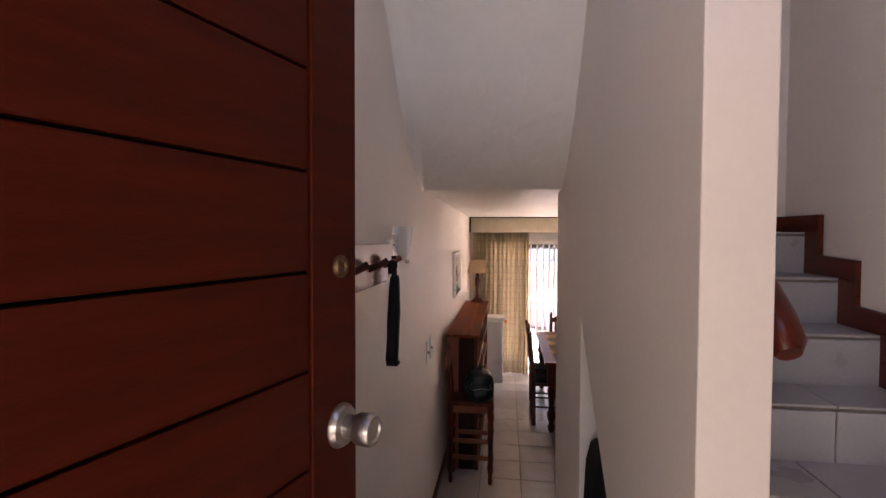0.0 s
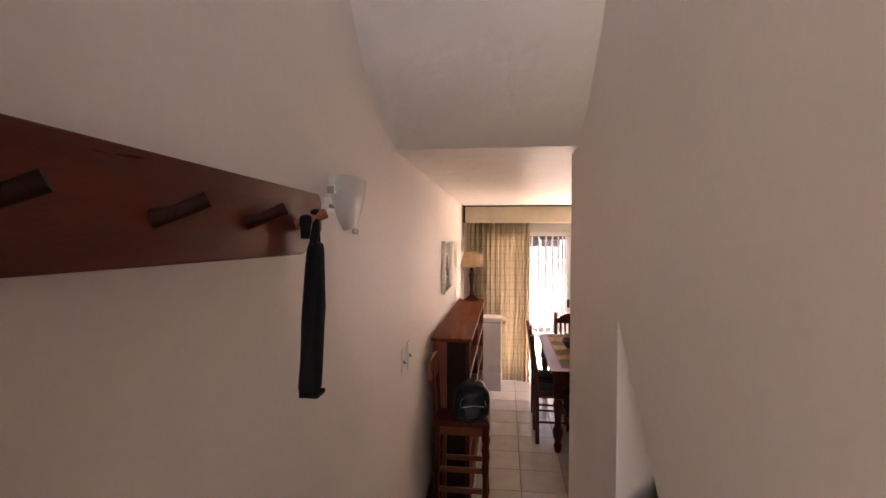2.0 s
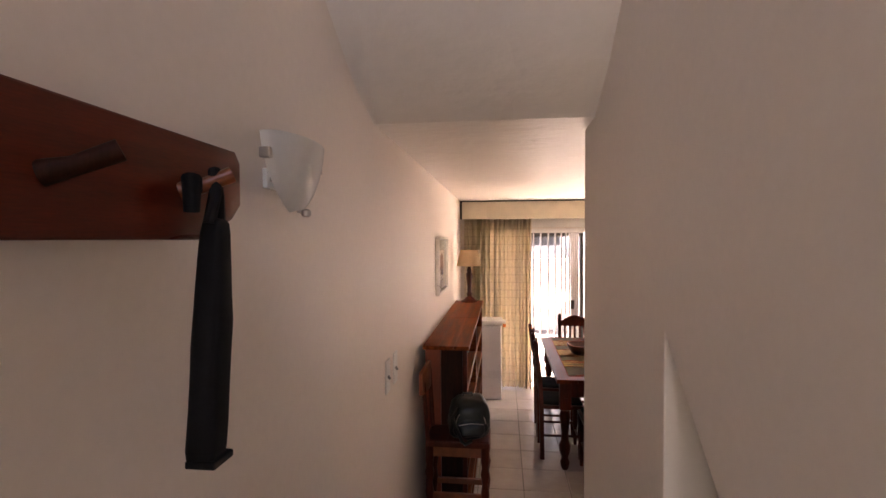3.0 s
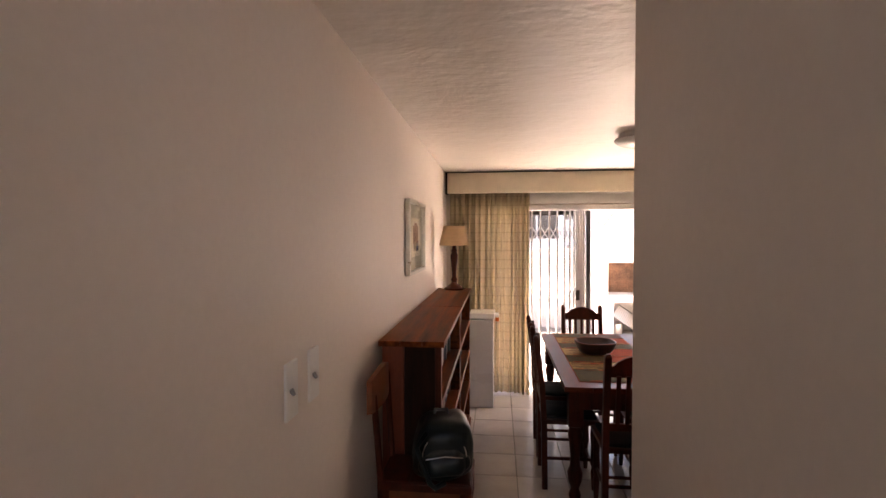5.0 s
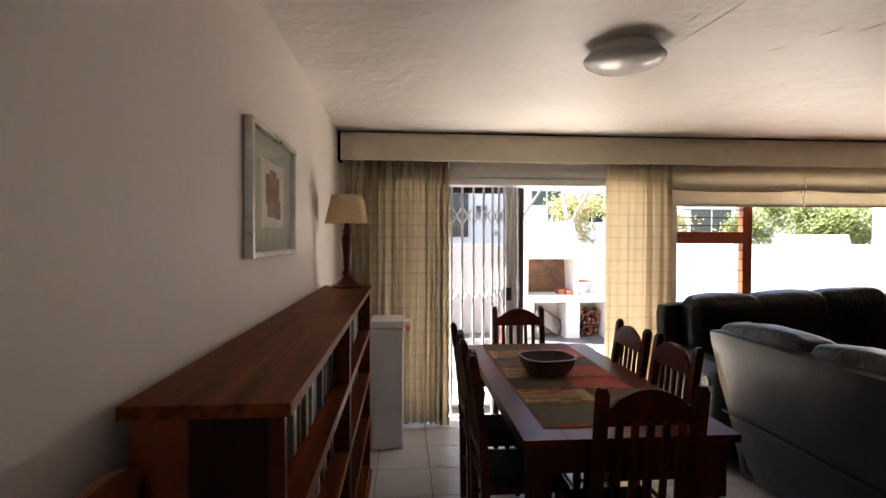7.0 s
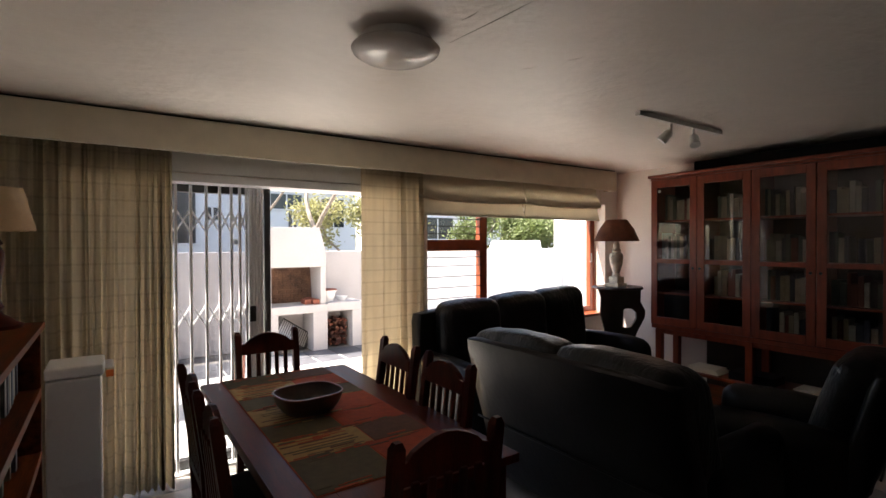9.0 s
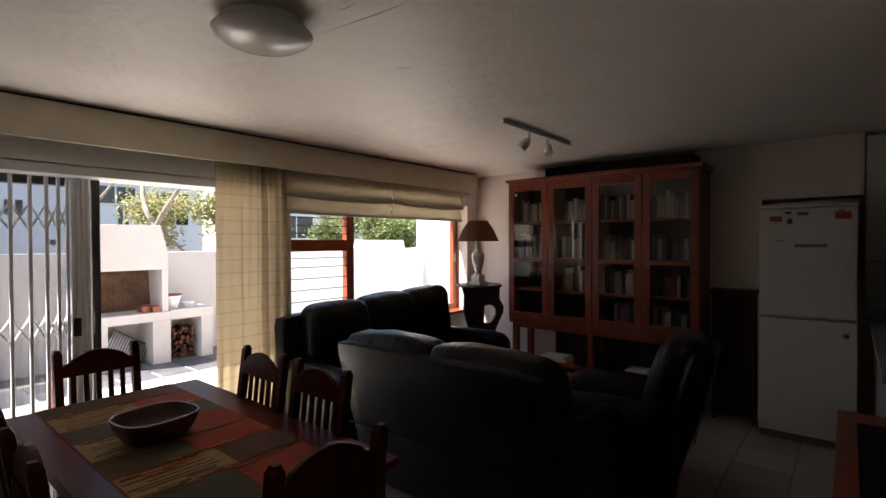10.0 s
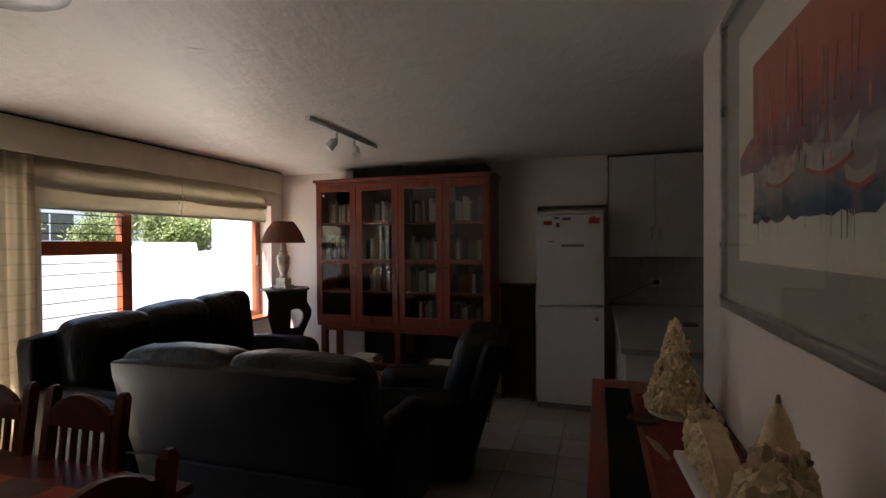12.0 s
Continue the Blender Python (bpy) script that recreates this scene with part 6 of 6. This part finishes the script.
part("rim", lathe([(0.105, 0.146), (0.118, 0.148), (0.119, 0.16), (0.105, 0.163)], 24), TERRACOTTA, pot, "dark red rim", True)
part("soil", lathe([(0.1, 0.13), (0.1, 0.152), (0.05, 0.16), (0.004, 0.163)], 20), BARK, pot, "dark dry soil", True)
pot = thing("flower_pot", "small white saucer pot on the barbecue counter", "flower pot", (3.02, 12.98, 0.625))
part("pot", lathe([(0.05, 0), (0.085, 0.06), (0.09, 0.075), (0.08, 0.07), (0.004, 0.05)], 24), PLASTIC, pot, smooth=True)
rn = random.Random(3)


def split_log(r, seed):
    """A split billet: uneven wedge in section, bent a little along its length."""
    rq = random.Random(seed)
    n_ = rq.randrange(3, 6)
    section = [(r * rq.uniform(0.7, 1.2) * math.cos(2 * math.pi * k / n_ + rq.uniform(-0.3, 0.3)), r * rq.uniform(0.7, 1.2) * math.sin(2 * math.pi * k / n_)) for k in range(n_)]
    bm = extrude(section, "y", 0, 0.3, 0.004)
    for v in bm.verts:
        v.co.x += 0.03 * rq.uniform(-1, 1) * v.co.y
    return bm


logs = [mesh_of("log", split_log(rn.uniform(0.03, 0.05), k), LOGEND) for k in range(9)]
for r_ in range(7):
    for c_ in range(5):
        lg = tagged(new("log", rn.choice(logs)), "split firewood log in the barbecue's store", "firewood", "stacked firewood")
        lg.matrix_world = pose(2.752 + 0.075 * c_ + rn.uniform(-0.012, 0.012), YB0 + 0.13 + rn.uniform(-0.03, 0.09), GZ + 0.045 + 0.062 * r_ + rn.uniform(-0.008, 0.008), rn.uniform(-5, 5), rn.uniform(0, 360), rn.uniform(-10, 10))
grate = thing("grill_grate", "blackened metal barbecue grate leaning in the store", "grate", (2.24, 13.0, 0.17))
grate.matrix_world = pose(2.24, 13.0, 0.17, -24, 34, 0)
for z in (-0.13, 0.13):
    part("grate_rail", tube([(-0.25, 0, z), (0.25, 0, z)], 0.009, 6), DARKFRAME, grate)
for k in range(15):
    part("grate_bar", tube([(-0.245 + 0.035 * k, 0, -0.13), (-0.245 + 0.035 * k, 0, 0.13)], 0.005, 5), DARKFRAME, grate)
part("grate_tray", box(-0.25, 0.012, -0.13, 0.25, 0.03, 0.13, 0.004), STEEL, grate, "sooty metal tray")
solo("metal_pot", lathe([(0.085, 0), (0.09, 0.02), (0.09, 0.18), (0.095, 0.185), (0.08, 0.18), (0.004, 0.17)], 20), STEEL, "grey metal bucket in the barbecue's store", "bucket", (2.05, 12.95, GZ), smooth=True)
gc = thing("garden_chair", "white plastic garden chair on the patio", "garden chair", (0.1, 10.9, GZ + 0.012), 200)
part("seat", soft_box(-0.25, -0.25, 0.40, 0.25, 0.25, 0.44, 0.018), PLASTIC, gc, smooth=True)
part("backrest", soft_box(-0.25, -0.28, 0.44, 0.25, -0.24, 0.8, 0.018), PLASTIC, gc, smooth=True)
for x in (-0.22, 0.22):
    for y in (-0.22, 0.22):
        part("leg", tube([(x, y, 0), (x * 0.95, y * 0.95, 0.41)], 0.022), PLASTIC, gc)
fe = thing("gas_bottle", "small red gas bottle by the gate", "gas bottle", (1.12, 11.4, GZ + 0.012))
part("cylinder", lathe([(0.05, 0), (0.06, 0.03), (0.06, 0.35), (0.04, 0.42), (0.02, 0.44)], 18), TERRACOTTA, fe, smooth=True)
part("valve", lathe([(0.015, 0.43), (0.02, 0.46), (0.01, 0.5)], 10), STEEL, fe)


# neighbouring houses
def house(name, label, x0, y0, x1, y1, h, material, wins, roof=0.25, eave=0.3):
    t = thing(name, label, "house", (0, 0, 0))
    part("wall", box(x0, y0, GZ - 0.1, x1, y1, h), material, t)
    part("roof", box(x0 - eave, y0 - eave, h, x1 + eave, y1 + eave, h + roof, 0.03), ROOFDARK, t)
    for x, z, w, hh in wins:
        wd = part("window", box(x, y0 - 0.03, z, x + w, y0 - 0.004, z + hh, 0.01), DARKGLASS, t)
        part("window_frame", box(x - 0.05, y0 - 0.05, z - 0.05, x + w + 0.05, y0 - 0.031, z, 0.01), ALU, wd)
        part("window_frame", box(x + w / 2 - 0.025, y0 - 0.05, z, x + w / 2 + 0.025, y0 - 0.031, z + hh, 0.006), ALU, wd)
    return t


house("house", "pale two-storey house with dark windows behind the wall", -6, 19, 3.2, 26, 6.5, BLUEWALL, [(0.45, 1.57, 1.24, 1.3), (1.92, 2.15, 0.3, 0.32), (-3, 1.6, 1.4, 1.4)])
house("house", "white house with dark veranda roof behind the tree", 4.3, 24, 8.2, 30, 3.9, OUTWALL, [(4.85, 2.85, 1.15, 0.55), (5.5, 2.0, 0.3, 0.8), (6.8, 2.2, 0.9, 1.1)], 0.4, 0.5)
house("house", "white house with dark windows seen over the wall", 11.0, 24, 26, 30, 5.2, OUTWALL, [(11.35, 1.75, 1.7, 0.95), (16, 1.8, 2.2, 1.4), (19.5, 1.8, 2.2, 1.4), (23, 1.8, 1.6, 1.4)])


def tree(at, height, spread, leaves, seed, material, label, trunk_r=0.14):
    """Forked trunk with limbs, twigs and a loose crown of small leaves."""
    rn = random.Random(seed)
    t = thing("tree", label, "tree", at)
    bm = bmesh.new()
    tips = []

    def grow(p, d, length, r, depth):
        pts, rad = [p.copy()], [r]
        for k in range(4):
            d = (d + Vector((rn.uniform(-0.25, 0.25), rn.uniform(-0.25, 0.25), rn.uniform(-0.05, 0.2)))).normalized()
            p = p + d * (length / 4)
            pts.append(p.copy())
            rad.append(r * (1 - 0.4 * (k + 1) / 4))
            if depth >= 2:
                tips.append(p.copy())
        tube(pts, rad, 7, bm)
        if depth < 4:
            for k in range(2 if depth == 0 else 3):
                a = rn.uniform(0, 2 * math.pi)
                nd = (d * 0.7 + Vector((math.cos(a), math.sin(a), rn.uniform(-0.1, 0.5))) * 0.75 * spread).normalized()
                grow(p.copy(), nd, length * rn.uniform(0.6, 0.8), r * 0.58, depth + 1)
    grow(Vector((0, 0, -0.1)), Vector((0.05, 0, 1)), height * 0.36, trunk_r, 0)
    part("trunk", bm, BARK, t, smooth=True)
    verts, faces = [], []
    clumps = rn.sample(tips, max(8, int(len(tips) * 0.45)))
    for k in range(leaves):
        c = rn.choice(clumps) + Vector((rn.gauss(0, 0.13), rn.gauss(0, 0.13), rn.gauss(-0.03, 0.12)))
        s = rn.uniform(0.035, 0.07)
        q = Euler((rn.uniform(-1, 1), rn.uniform(-1, 1), rn.uniform(0, 6.3))).to_matrix()
        i = len(verts)
        for u, v, w in ((-1, 0, 0), (0, -0.45, 0.1), (1, 0, -0.1), (0, 0.45, 0.1)):
            verts.append(c + q @ Vector((u * s, v * s, w * s)))
        faces.append((i, i + 1, i + 2, i + 3))
    me = bpy.data.meshes.new("crown")
    me.from_pydata(verts, [], faces)
    me.materials.append(material)
    part("crown", me, material, t, "small yellow-green leaves")


tree((3.04, 14.8, GZ), 5.6, 0.75, 420, 6, LEAF, "slender pale-barked tree behind the garden wall", 0.085)
tree((2.15, 15.2, GZ), 5.2, 0.6, 260, 11, LEAF, "bare-limbed young tree behind the garden wall", 0.06)
tree((4.25, 15.2, GZ), 3.2, 1.05, 3000, 2, LEAF, "leafy yellow-green tree behind the garden wall", 0.07)
tree((4.9, 16.2, GZ), 3.0, 0.95, 2600, 23, LEAF, "yellowing tree behind the garden wall", 0.08)
tree((8.5, 15.2, GZ), 2.7, 1.25, 6500, 13, LEAF2, "green tree behind the garden wall", 0.09)
tree((9.7, 15.6, GZ), 2.7, 1.25, 6500, 31, LEAF2, "bushy green tree behind the garden wall", 0.09)
tree((10.9, 15.4, GZ), 2.8, 1.3, 6500, 17, LEAF2, "broad green tree behind the garden wall", 0.1)
tree((9.7, 18.0, GZ), 3.4, 1.1, 3800, 29, LEAF2, "dense green tree further behind the garden wall", 0.1)

lay_tiles()
